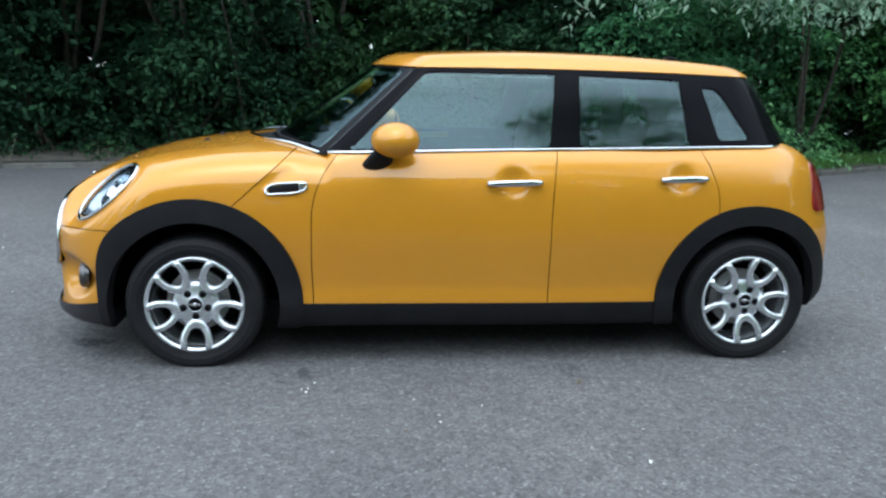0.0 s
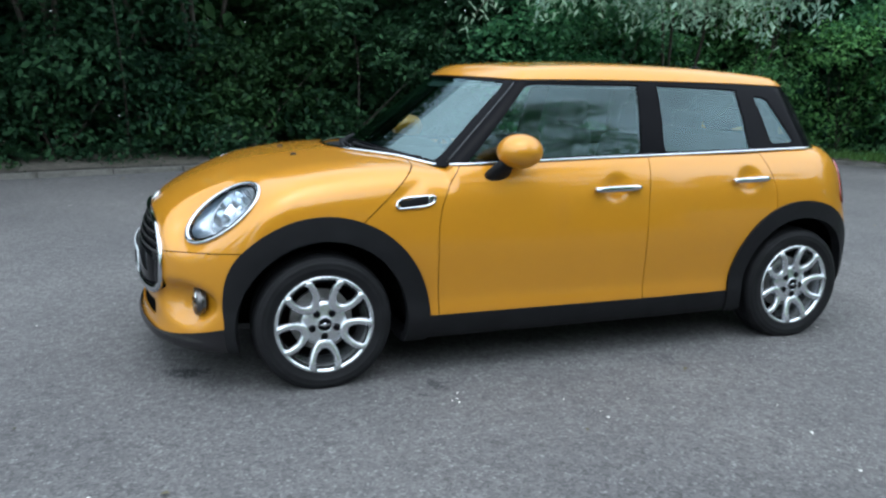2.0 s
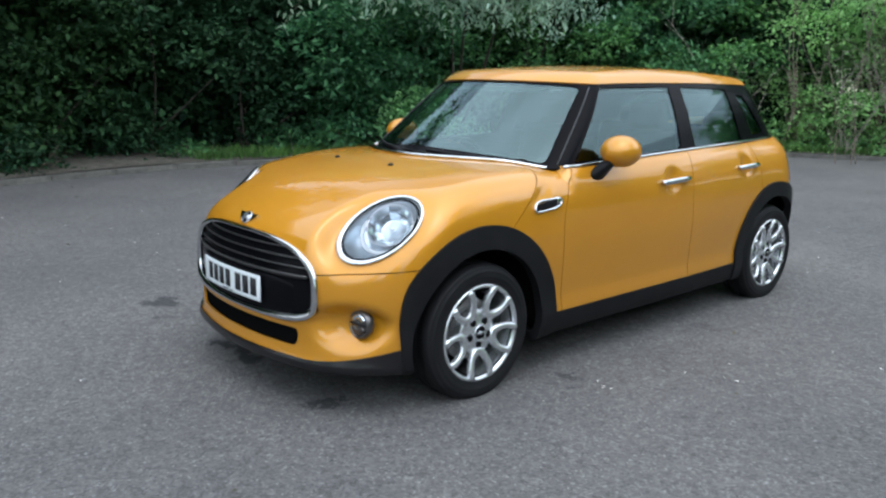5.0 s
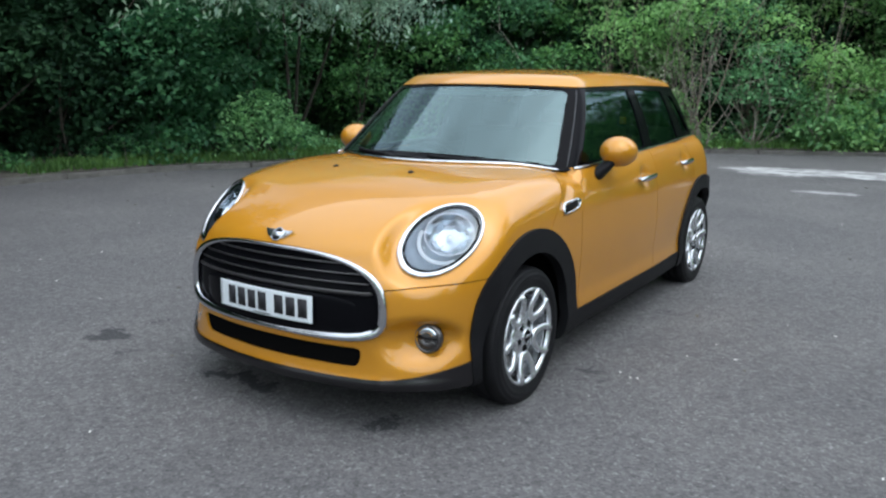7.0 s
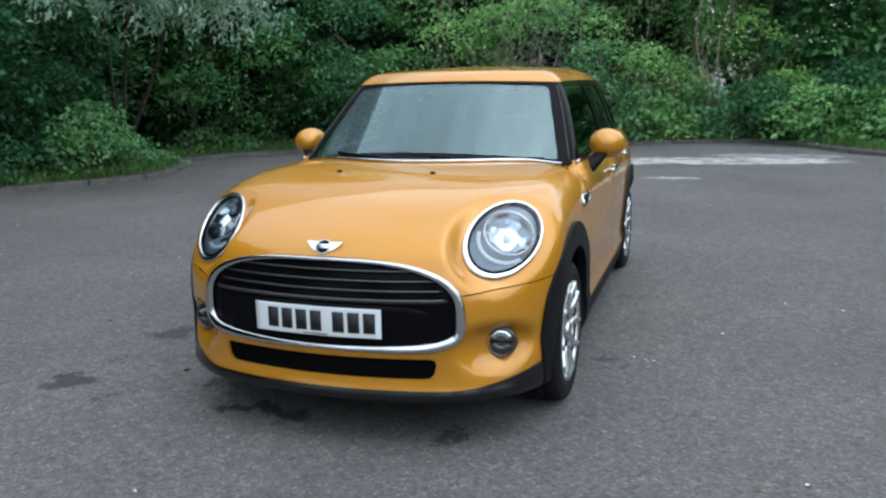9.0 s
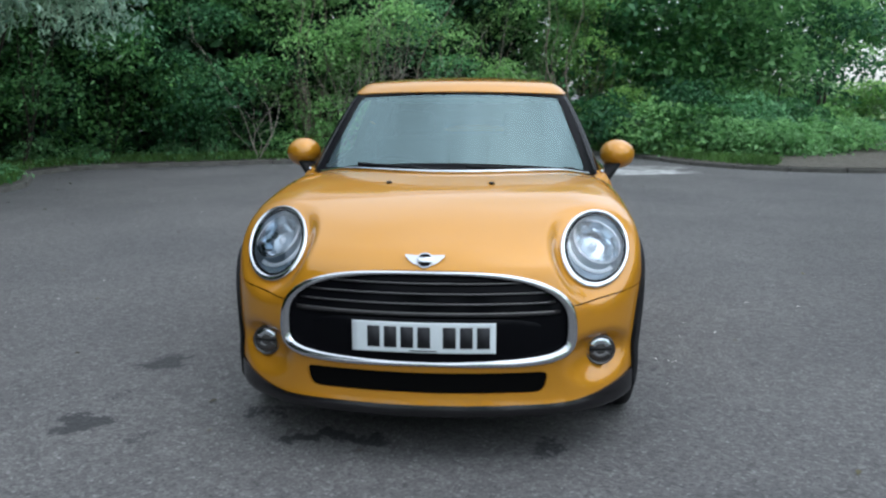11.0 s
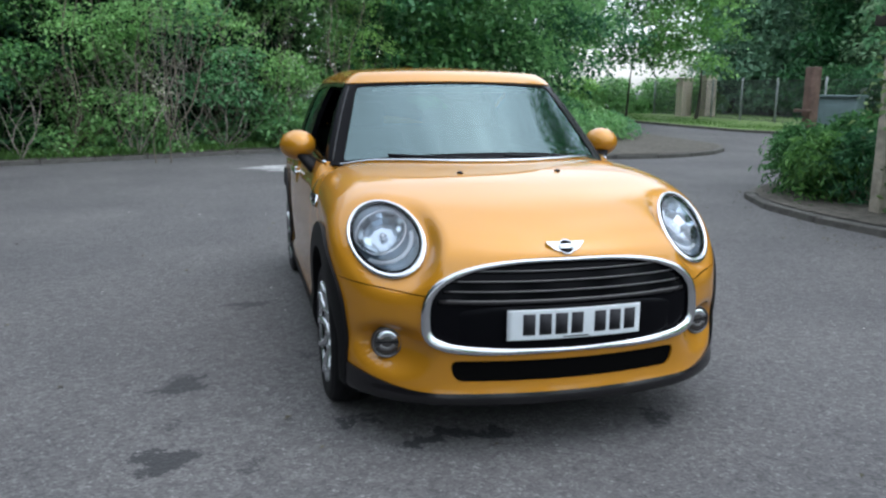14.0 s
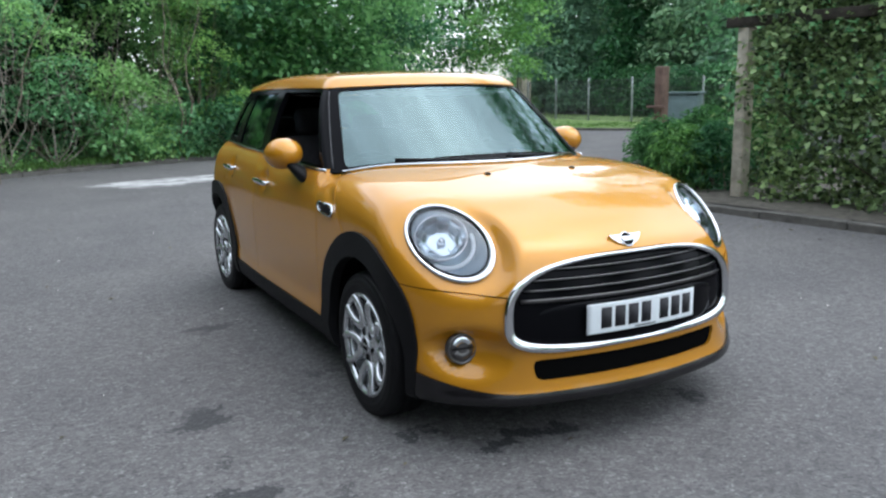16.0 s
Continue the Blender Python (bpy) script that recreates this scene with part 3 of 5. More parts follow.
part("grille_ring", sweep(rp, np.tile([-1.0, 0, 0.25], (120, 1)), wide, 0.012, True, 12, 2.6), M_chrome, grille, "chrome grille surround")
for i, z in enumerate((0.680, 0.645, 0.610, 0.572)):
    half = ring[np.abs(ring[:, 1] - z) < 0.012][:, 0].max() - 0.042
    ys = np.linspace(-half, half, 33)
    p = np.stack([surf_x(ys, z) + 0.012 + 0.01 * (ys / half) ** 4, ys, 0 * ys + z], 1)
    part("grille_slat", sweep(p, np.tile([-0.35, 0, 1.0], (33, 1)), 0.017, 0.0055, False, 10), M_gloss, grille)
    p[:, 0] -= 0.014
    p[:, 2] += 0.001
    part("slat_trim", sweep(p, np.tile([-0.3, 0, 1.0], (33, 1)), 0.003, 0.0035 if i < 3 else 0.010, False, 8), M_slat, grille)
ys = np.linspace(-0.47, 0.47, 41)
zs = 0.476 + 0 * ys
p = np.stack([surf_x(ys, zs) + 0.008 + 0.03 * (np.abs(ys) / 0.47) ** 6, ys, zs], 1)
hh = 0.080 * (1 - (np.abs(ys) / 0.505) ** 6) + 0.004
part("grille_bar", sweep(p, np.tile([0, 0, 1.0], (41, 1)), 0.012, hh, False, 14, 5), M_gloss, grille, "gloss black lower grille bar")

# number plate with plain bars, bent to the grille
def plate_x(y):
    return -2.052 + 0.25 * y * y


ys = np.linspace(-0.26, 0.26, 23)
plate = part("number_plate", sweep(np.stack([plate_x(ys), ys, 0 * ys + 0.4955], 1), np.tile([0, 0, 1.0], (23, 1)), 0.003, 0.0565, False, 16, 9), M_white, car, "white plate with plain dark bars")
px = -0.205
for k in range(7):
    c = -(px + 0.025)
    part("bar", block((plate_x(c) - 0.0035, c, 0.497), (0.0012, 0.046, 0.078), 0, 2, Matrix.Rotation(math.atan(-0.5 * c), 3, "Z")), M_bar, plate)
    px += 0.061 + (0.030 if k == 3 else 0)
part("maker_line", block((plate_x(0.0) - 0.0036, 0.0, 0.4475), (0.001, 0.10, 0.004), 0), M_bar, plate)

# badge on the nose
bz = 0.752
bx = float(surf_x(0.0, bz))
tilt = Matrix.Rotation(radians(40), 3, "Y")
badge = part("badge", ball((bx - 0.002, 0.005, bz), (0.010, 0.030, 0.030), 24, 12, 1, tilt), M_gloss, car, "round black badge with chrome wings")
a = np.linspace(0, 2 * math.pi, 33)[:-1]
e1, e2 = Vector((0, 1, 0)), tilt @ Vector((0, 0, 1))
nrm = tilt @ Vector((-1, 0, 0))
base = Vector((bx, 0.005, bz))
part("badge_ring", sweep([base + nrm * 0.007 + e1 * 0.029 * math.cos(t) + e2 * 0.029 * math.sin(t) for t in a], [nrm] * 32, 0.0035, 0.004, True, 8), M_chrome, badge)
part("badge_bar", block(base + nrm * 0.0115, (0.005, 0.052, 0.020), 0.001, 1, tilt), M_silver, badge)
for sg in (-1, 1):
    outline = [(0.024, 0.022), (0.075, 0.024), (0.070, 0.013), (0.060, 0.003), (0.052, -0.006), (0.040, -0.014), (0.024, -0.020)]
    bmw = bmesh.new()
    top = [bmw.verts.new(base + nrm * 0.008 + e1 * sg * u + e2 * w) for u, w in outline]
    low = [bmw.verts.new(base - nrm * 0.01 + e1 * sg * u + e2 * w) for u, w in outline]
    bmw.faces.new(top)
    for i in range(len(top)):
        j = (i + 1) % len(top)
        bmw.faces.new([top[i], low[i], low[j], top[j]])
    bmesh.ops.recalc_face_normals(bmw, faces=bmw.faces[:])
    part("badge_wing", bmw, M_chrome, badge, smooth=False)

# headlamps and fog lamps
for sg, s in ((-1, "_l"), (1, "_r")):
    flip = lambda v: Vector((v.x, v.y * sg, v.z))
    C, N, U, V = flip(HL_C), flip(HL_N), flip(HL_U), flip(HL_V)

    def edge(t, k):
        p = C + U * (HL_A * k * math.cos(t)) + V * (HL_B * k * math.sin(t))
        lo, hi = -0.25, 0.25
        for _ in range(26):
            mid = (lo + hi) / 2
            q = p + N * mid
            if lower_body(np.array([q.x]), np.array([q.y]), np.array([q.z]))[0] < 0:
                lo = mid
            else:
                hi = mid
        return p + N * lo

    ts = [2 * math.pi * i / 72 for i in range(72)]
    lamp = lens[s]
    part("lamp_ring", sweep([edge(t, 0.975) + N * 0.003 for t in ts], [N] * 72, [0.0080 + 0.0060 * max(0.0, -math.cos(t)) for t in ts], 0.0085, True, 12), M_chrome, lamp, "chrome headlamp ring")
    part("lamp_gasket", sweep([edge(t, 0.875) - N * 0.002 for t in ts], [N] * 72, 0.0055, 0.006, True, 8), M_gloss, lamp)
    rings = [(0.93, -0.004), (0.86, -0.018), (0.74, -0.045), (0.5, -0.07), (0.0001, -0.075)]
    vv, ff = [], []
    for k, d in rings:
        for t in ts:
            vv.append(edge(t, max(k, 0.02)) + N * d)
    for r in range(len(rings) - 1):
        for i in range(72):
            j = (i + 1) % 72
            ff.append((r * 72 + i, r * 72 + j, (r + 1) * 72 + j, (r + 1) * 72 + i))
    part("lamp_bowl", mesh_of(vv, ff), M_bowl, lamp, "grey lamp housing")
    c2 = C + U * 0.042 + N * (-0.034)
    # faceted reflector bowl with a bright rim and a capped bulb
    prof = [(0.096, 0.026), (0.080, 0.004), (0.054, -0.020), (0.018, -0.034)]
    for r0, r1, seg, shift in ((0, 1, 11, 0.0), (1, 2, 9, 0.2), (2, 3, 7, 0.4)):
        vv, ff = [], []
        for i in range(seg):
            for r, d in (prof[r0], prof[r1]):
                for e in (0, 1):
                    t = 2 * math.pi * (i + e) / seg + shift
                    vv.append(c2 + U * r * math.cos(t) + V * r * math.sin(t) + N * (d + 0.003 * ((i * 5) % 3)))
            ff.append((4 * i, 4 * i + 1, 4 * i + 3, 4 * i + 2))
        part("reflector", mesh_of(vv, ff, smooth=False), M_mirror_bowl, lamp, "bright faceted reflector")
    rim = [c2 + U * 0.098 * math.cos(t) + V * 0.098 * math.sin(t) + N * 0.028 for t in ts]
    part("reflector_rim", sweep(rim, [N] * 72, 0.0045, 0.006, True, 8), M_chrome, lamp)
    part("bulb", ball(c2 - N * 0.006, (0.017, 0.017, 0.017), 20, 12), M_chrome, lamp, "chrome bulb cap")
    arc = [C + U * (0.022 + 0.114 * math.cos(t)) + V * 0.104 * math.sin(t) - N * 0.022 for t in np.linspace(math.pi * 0.62, math.pi * 1.38, 23)]
    part("running_light", sweep(arc, [N] * 23, 0.009, 0.006, False, 8), M_bowl_light, lamp, "frosted running light strip")
    fx = float(surf_x(FOG[0] * sg, FOG[1]))
    fn = Vector((-0.99, 0.12 * sg, 0.03)).normalized()
    q = fn.to_track_quat("Y", "Z").to_matrix().to_4x4()
    fog = part("fog_lamp", mesh_of(*revolve([(0.0, 0.016), (0.020, 0.015), (0.040, 0.011), (0.054, 0.004), (0.060, 0.010), (0.064, 0.004), (0.06, -0.03)], 40)), M_lens_grey, car, "round fog lamp in the bumper")
    fog.matrix_basis = Matrix.Translation(Vector((fx, FOG[0] * sg, FOG[1])) + fn * 0.020) @ q @ Matrix.Scale(0.92, 4)
    part("fog_ring", mesh_of(*revolve([(0.054, 0.008), (0.057, 0.014), (0.063, 0.012), (0.066, -0.010)], 40)), M_slat, fog)
    part("fog_bar", block((0, 0.015, 0.004), (0.098, 0.010, 0.006), 0.002), M_gloss, fog)
    for lo, hi, rough, mt in ((0.12, 0.88, 0.010, M_mirror_bowl), (1.15, 1.85, 0.008, M_slat)):
        bowl = [(0.036 * math.cos(t), 0.012, 0.005 + 0.034 * math.sin(t)) for t in np.linspace(math.pi * lo, math.pi * hi, 15)]
        part("fog_reflector", sweep(bowl, [(0, 1, 0)] * 15, 0.015, 0.006, False, 8), mt, fog)

# chrome waist line, round the bonnet's edge and along the doors
for sg in (-1, 1):
    xs = np.linspace(-0.70, 1.42, 60)
    zb = belt_z(xs) - 0.003
    yb = np.maximum(surf_y(xs, zb), surf_y(xs, zb, cabin)) + 0.004
    side_line = np.stack([xs, sg * yb, zb], 1)
    part("waist_chrome", sweep(side_line, np.tile([0, 0, 1.0], (60, 1)), 0.006, 0.0075, False, 8, 3), M_chrome, car, "thin chrome waist strip")
ys = np.linspace(-0.705, 0.705, 49)
xs = -1.118 + 0.83 * ys**2
p = np.stack([xs, ys, surf_z(xs, ys) + 0.007], 1)
part("bonnet_chrome", sweep(p, np.tile([0, 0, 1.0], (49, 1)), 0.008, 0.008, False, 8), M_chrome, car, "thin chrome strip below the windscreen")

# door handles, side vents, mirrors
for sg, s in ((-1, "_l"), (1, "_r")):
    for key, x0, x1, z0 in (("f", 0.005, 0.255, 0.850), ("r", 0.815, 1.035, 0.873)):
        xs = np.linspace(x0, x1, 17)
        tt = np.linspace(-1, 1, 17)
        p = np.stack([xs, sg * (surf_y(xs[[0, -1]], z0).mean() + 0.018 + 0.010 * (1 - tt**4)), z0 + 0.004 * tt], 1)
        part("door_handle", sweep(p, np.tile([0, 0, 1.0], (17, 1)), 0.010, 0.0155 * (1 - 0.45 * np.abs(tt) ** 5), False, 12, 2.4), M_chrome, doors[key + s], "chrome door handle")
        for xx in (xs[1], xs[-2]):
            part("handle_foot", block((xx, sg * (float(surf_y(xx, z0)) + 0.006), z0), (0.03, 0.03, 0.016), 0.004), M_chrome, doors[key + s])
    vx, vz = -0.878, 0.815
    ring2, n2 = [], 48
    for i in range(n2):
        t = 2 * math.pi * i / n2
        cx, cz = math.cos(t), math.sin(t)
        ring2.append((vx + math.copysign(abs(cx) ** 0.6, cx) * 0.088, vz + 0.012 * cx + math.copysign(abs(cz) ** 0.7, cz) * 0.022))
    rr = np.array(ring2)
    yy = surf_y(rr[:, 0], rr[:, 1])
    vent = part("side_vent", sweep(np.stack([rr[:, 0], sg * (yy + 0.004), rr[:, 1]], 1), np.tile([0, sg * 1.0, 0], (n2, 1)), 0.006, 0.008, True, 8), M_chrome, car, "chrome side vent with black mesh")
    part("vent_mesh", block((vx, sg * (float(surf_y(vx, vz)) + 0.002), vz), (0.155, 0.010, 0.034), 0.004, 2, Matrix.Rotation(radians(-8), 3, "Y")), M_plastic, vent)
    part("vent_end", block((vx + 0.066, sg * (float(surf_y(vx, vz)) + 0.003), vz + 0.009), (0.026, 0.014, 0.040), 0.006, 2), M_chrome, vent)
    turn = Matrix.Rotation(radians(8 * sg), 3, "Z") @ Matrix.Rotation(radians(-4 * sg), 3, "X")
    bmm = ball((0, 0, 0), (0.108, 0.092, 0.077), 36, 24)
    for v in bmm.verts:
        if v.co.x > 0:
            v.co.x *= 0.95
        v.co = turn @ v.co + Vector((-0.405, 0.856 * sg, 1.034))
    mirror = part("door_mirror", bmm, M_paint, car, "orange door mirror cap")
    bmm = ball((0, 0, 0), (0.012, 0.070, 0.056), 32, 16)
    for v in bmm.verts:
        v.co = turn @ v.co + Vector((-0.338, 0.856 * sg, 1.034))
    part("mirror_rim", bmm, M_gloss, mirror)
    stalk = [(-0.480, 0.765 * sg, 0.912), (-0.475, 0.785 * sg, 0.930), (-0.465, 0.810 * sg, 0.958), (-0.450, 0.838 * sg, 0.990)]
    part("mirror_stalk", sweep(stalk, [(0, 0, 1)] * 4, [0.078, 0.068, 0.058, 0.05], [0.036, 0.034, 0.030, 0.026], False, 14), M_plastic, mirror, "matt black mirror foot")

# washer jets, wipers, aerial
for yy in (-0.215, 0.235):
    part("washer_jet", ball((-1.31, yy, float(surf_z(-1.31, yy))), (0.016, 0.014, 0.010), 14, 8), M_plastic, car)


def screen_x(y, z):
    return -0.98 + (z - 1.0) * 1.36 + 0.62 * y * y


for y0, y1, z1 in ((0.46, -0.10, 1.000), (-0.08, -0.60, 0.99)):
    ys = np.linspace(y0, y1, 13)
    zz = np.linspace(1.008, z1 - 0.006, 13)
    p = np.stack([screen_x(ys, zz) - 0.012, ys, zz], 1)
    wip = part("wiper", sweep(p, np.tile([-0.6, 0, 0.8], (13, 1)), 0.008, 0.012, False, 8), M_plastic, car, "black wiper at the windscreen's foot")
    arm = [(-1.02 + 0.7 * (y1 + 0.02) ** 2, y1 + 0.02, 0.975), (-1.01 + 0.7 * ((y0 + y1) / 2 - 0.08) ** 2, (y0 + y1) / 2 - 0.08, 0.992), tuple(p[6] + np.array([-0.014, 0, 0.006]))]
    part("wiper_arm", sweep(arm, [(0, 0, 1)] * 3, 0.013, 0.010, False, 8), M_plastic, wip)
# seams along the windscreen pillars
M_seal = simple("grey_rubber_seal", (0.035, 0.036, 0.039), 0.5)
for sg in (-1, 1):
    for top, foot, wd in (((-0.322, 1.330), (-0.700, 0.975), 0.0035),):
        xs, zs = np.linspace(foot[0], top[0], 15), np.linspace(foot[1], top[1], 15)
        ys = surf_y(xs, zs, cabin) + 0.001
        part("pillar_seal", sweep(np.stack([xs, sg * ys, zs], 1), np.tile([0, sg * 1.0, 0], (15, 1)), wd, 0.003, False, 6), M_seal, car)
part("aerial", ball((1.12, 0.0, 1.418), (0.05, 0.012, 0.026), 16, 10), M_gloss, car)
bm = bmesh.new()
bmesh.ops.create_uvsphere(bm, u_segments=20, v_segments=10, radius=1)
for v in bm.verts:
    v.co = Vector((v.co.x * 0.03 - 0.46, v.co.y * 0.10, v.co.z * 0.038 + 1.305))
part("inside_mirror", bm, M_inner, car)
part("sensor_housing", ball((-0.425, 0.0, 1.325), (0.05, 0.075, 0.040), 20, 12), M_inner, car, "dark sensor housing behind the windscreen")

# cabin: seats, dashboard, wheel, head lining
v, f = shell(lambda x, y, z: cabin(x, y, z) + 0.045, (-0.9, -0.70, 1.30), (1.6, 0.70, 1.42), (40, 20, 3), (-0.2, 1.0, 1.20))
keep = [q for q in f if all(v[i][2] > 1.30 for i in q)]
part("head_lining", mesh_of(v, keep), M_lining, car)
bmd = block((-0.62, 0, 0.86), (0.50, 1.36, 0.20), 0.07, 4)
part("dashboard", bmd, M_inner, car)
part("dash_hood", ball((-0.50, 0.36, 0.955), (0.12, 0.19, 0.05), 24, 14), M_inner, car)
a = np.linspace(0, 2 * math.pi, 41)[:-1]
tl = Matrix.Rotation(radians(-25), 3, "Y")
wp = [Vector((-0.26, 0.36, 0.84)) + tl @ Vector((0, 0.185 * math.cos(t), 0.185 * math.sin(t))) for t in a]
sw = part("steering_wheel", sweep(wp, [tl @ Vector((1, 0, 0))] * 40, 0.014, 0.014, True, 8), M_inner, car)
part("wheel_boss", ball((-0.28, 0.36, 0.84), (0.03, 0.09, 0.06), 18, 10), M_inner, sw)
for yy in (-0.36, 0.36):
    st = part("front_seat", block((0.12, yy, 0.52), (0.50, 0.50, 0.20), 0.06, 3), M_seat, car, "dark cloth front seat")
    part("seat_back", block((0.42, yy, 0.80), (0.14, 0.48, 0.56), 0.06, 4, Matrix.Rotation(radians(14), 3, "Y")), M_seat, st)
    part("head_rest", block((0.51, yy, 1.155), (0.09, 0.26, 0.16), 0.04, 4, Matrix.Rotation(radians(10), 3, "Y")), M_seat, st)
bench = part("rear_seat", block((1.0, 0, 0.56), (0.46, 1.18, 0.18), 0.05, 3), M_seat, car)
part("seat_back", block((1.25, 0, 0.82), (0.13, 1.18, 0.50), 0.05, 3, Matrix.Rotation(radians(16), 3, "Y")), M_seat, bench)
for yy in (-0.34, 0.34):
    part("head_rest", block((1.35, yy, 1.10), (0.08, 0.24, 0.13), 0.035, 3), M_seat, bench)

# ---- the car: wheels ----
def wheel(x, y, side, spin, steer=0.0):
    """One wheel; side is -1 or 1, the way that its face looks along y."""
    w = part("wheel", mesh_of(*revolve([(0.02, 0.055), (0.18, 0.06), (0.205, 0.05), (0.205, -0.06), (0.19, -0.085)], 40)), M_dark, car)
    prof = [(0.205, 0.085), (0.222, 0.092), (0.25, 0.099), (0.278, 0.095), (0.296, 0.080), (0.304, 0.060), (0.306, 0.030), (0.3005, 0.026), (0.3005, 0.020), (0.3065, 0.016), (0.3065, -0.016), (0.3005, -0.020), (0.3005, -0.026), (0.306, -0.030), (0.304, -0.060), (0.297, -0.079), (0.290, -0.0875), (0.2875, -0.0865), (0.280, -0.0935), (0.268, -0.098), (0.2655, -0.0965), (0.258, -0.0995), (0.245, -0.0985), (0.242, -0.0965), (0.232, -0.096), (0.222, -0.092), (0.214, -0.085)]
    tv, tf = revolve(prof, 96)
    # the tyre stands flat on the ground and its side wall swells there
    flat = []
    for vx, vy, vz in tv:
        low = max(0.0, min(1.0, (-vz - 0.215) / 0.08))
        flat.append((vx, vy * (1 + 0.05 * low), max(vz, -HUB_Z + 0.0005)))
    part("tyre", mesh_of(flat, tf), M_tyre, w)
    part("rim", mesh_of(*revolve([(0.219, -0.084), (0.219, -0.093), (0.214, -0.097), (0.207, -0.096), (0.200, -0.086), (0.196, -0.072), (0.190, -0.04), (0.190, 0.06)], 72)), M_silver, w)
    part("brake_disc", mesh_of(*revolve([(0.03, 0.0), (0.138, 0.0), (0.138, 0.02), (0.03, 0.02)], 40), smooth=False), M_disc, w)
    for i in range(5):
        ang = spin + 2 * math.pi * i / 5
        er, et = Vector((math.cos(ang), 0, math.sin(ang))), Vector((-math.sin(ang), 0, math.cos(ang)))
        line = [(0.204, 0.049), (0.188, 0.0555), (0.166, 0.0555), (0.144, 0.0515), (0.122, 0.0425), (0.104, 0.030), (0.092, 0.017), (0.088, 0.0)]
        line = line + [(r, -o) for r, o in line[-2::-1]]
        pts, wid = [], []
        for r, o in line:
            dep = -0.066 - 0.022 * smooth_step(0.07, 0.2, r)
            pts.append(er * r + et * o + Vector((0, float(dep), 0)))
            wid.append(0.0158 + 0.007 * float(smooth_step(0.13, 0.08, r)))
        part("spoke", sweep(pts, [(0, -1, 0)] * len(pts), wid, 0.017, False, 12, 2.8), M_silver, w)
        c = er * 0.056
        part("wheel_bolt", mesh_of([Vector(p) + c for p in revolve([(0.0, -0.0785), (0.0155, -0.0785), (0.0165, -0.06)], 12)[0]], revolve([(0, 0), (0, 0), (0, 0)], 12)[1]), M_gloss, w, "dark recessed wheel bolt")
    part("hub", mesh_of(*revolve([(0.0, -0.080), (0.036, -0.080), (0.044, -0.076), (0.066, -0.074), (0.078, -0.071), (0.098, -0.068), (0.103, -0.060), (0.103, 0.0)], 40)), M_silver, w)
    cap = part("hub_cap", mesh_of(*revolve([(0.0, -0.088), (0.026, -0.087), (0.031, -0.079)], 28)), M_gloss, w, "round black hub cap")
    for sx in (-1, 1):
        part("cap_wing", block((sx * 0.017, -0.0885, 0), (0.015, 0.003, 0.007), 0.001), M_chrome, cap)
    part("cap_ring", mesh_of(*revolve([(0.0, -0.0895), (0.008, -0.0895), (0.0095, -0.087)], 20)), M_chrome, cap)
    part("cap_mark", mesh_of(*revolve([(0.030, -0.088), (0.033, -0.090), (0.037, -0.087), (0.037, -0.078)], 28)), M_silver, w)
    w.matrix_basis = pose(x, y, HUB_Z, 0, 0, (0 if side < 0 else 180) + steer)
    return w


for sgn in (-1, 1):
    wheel(AX_F, 0.735 * sgn, sgn, -math.pi / 2)
    wheel(AX_R, 0.705 * sgn, sgn, -math.pi / 2 + 0.18)

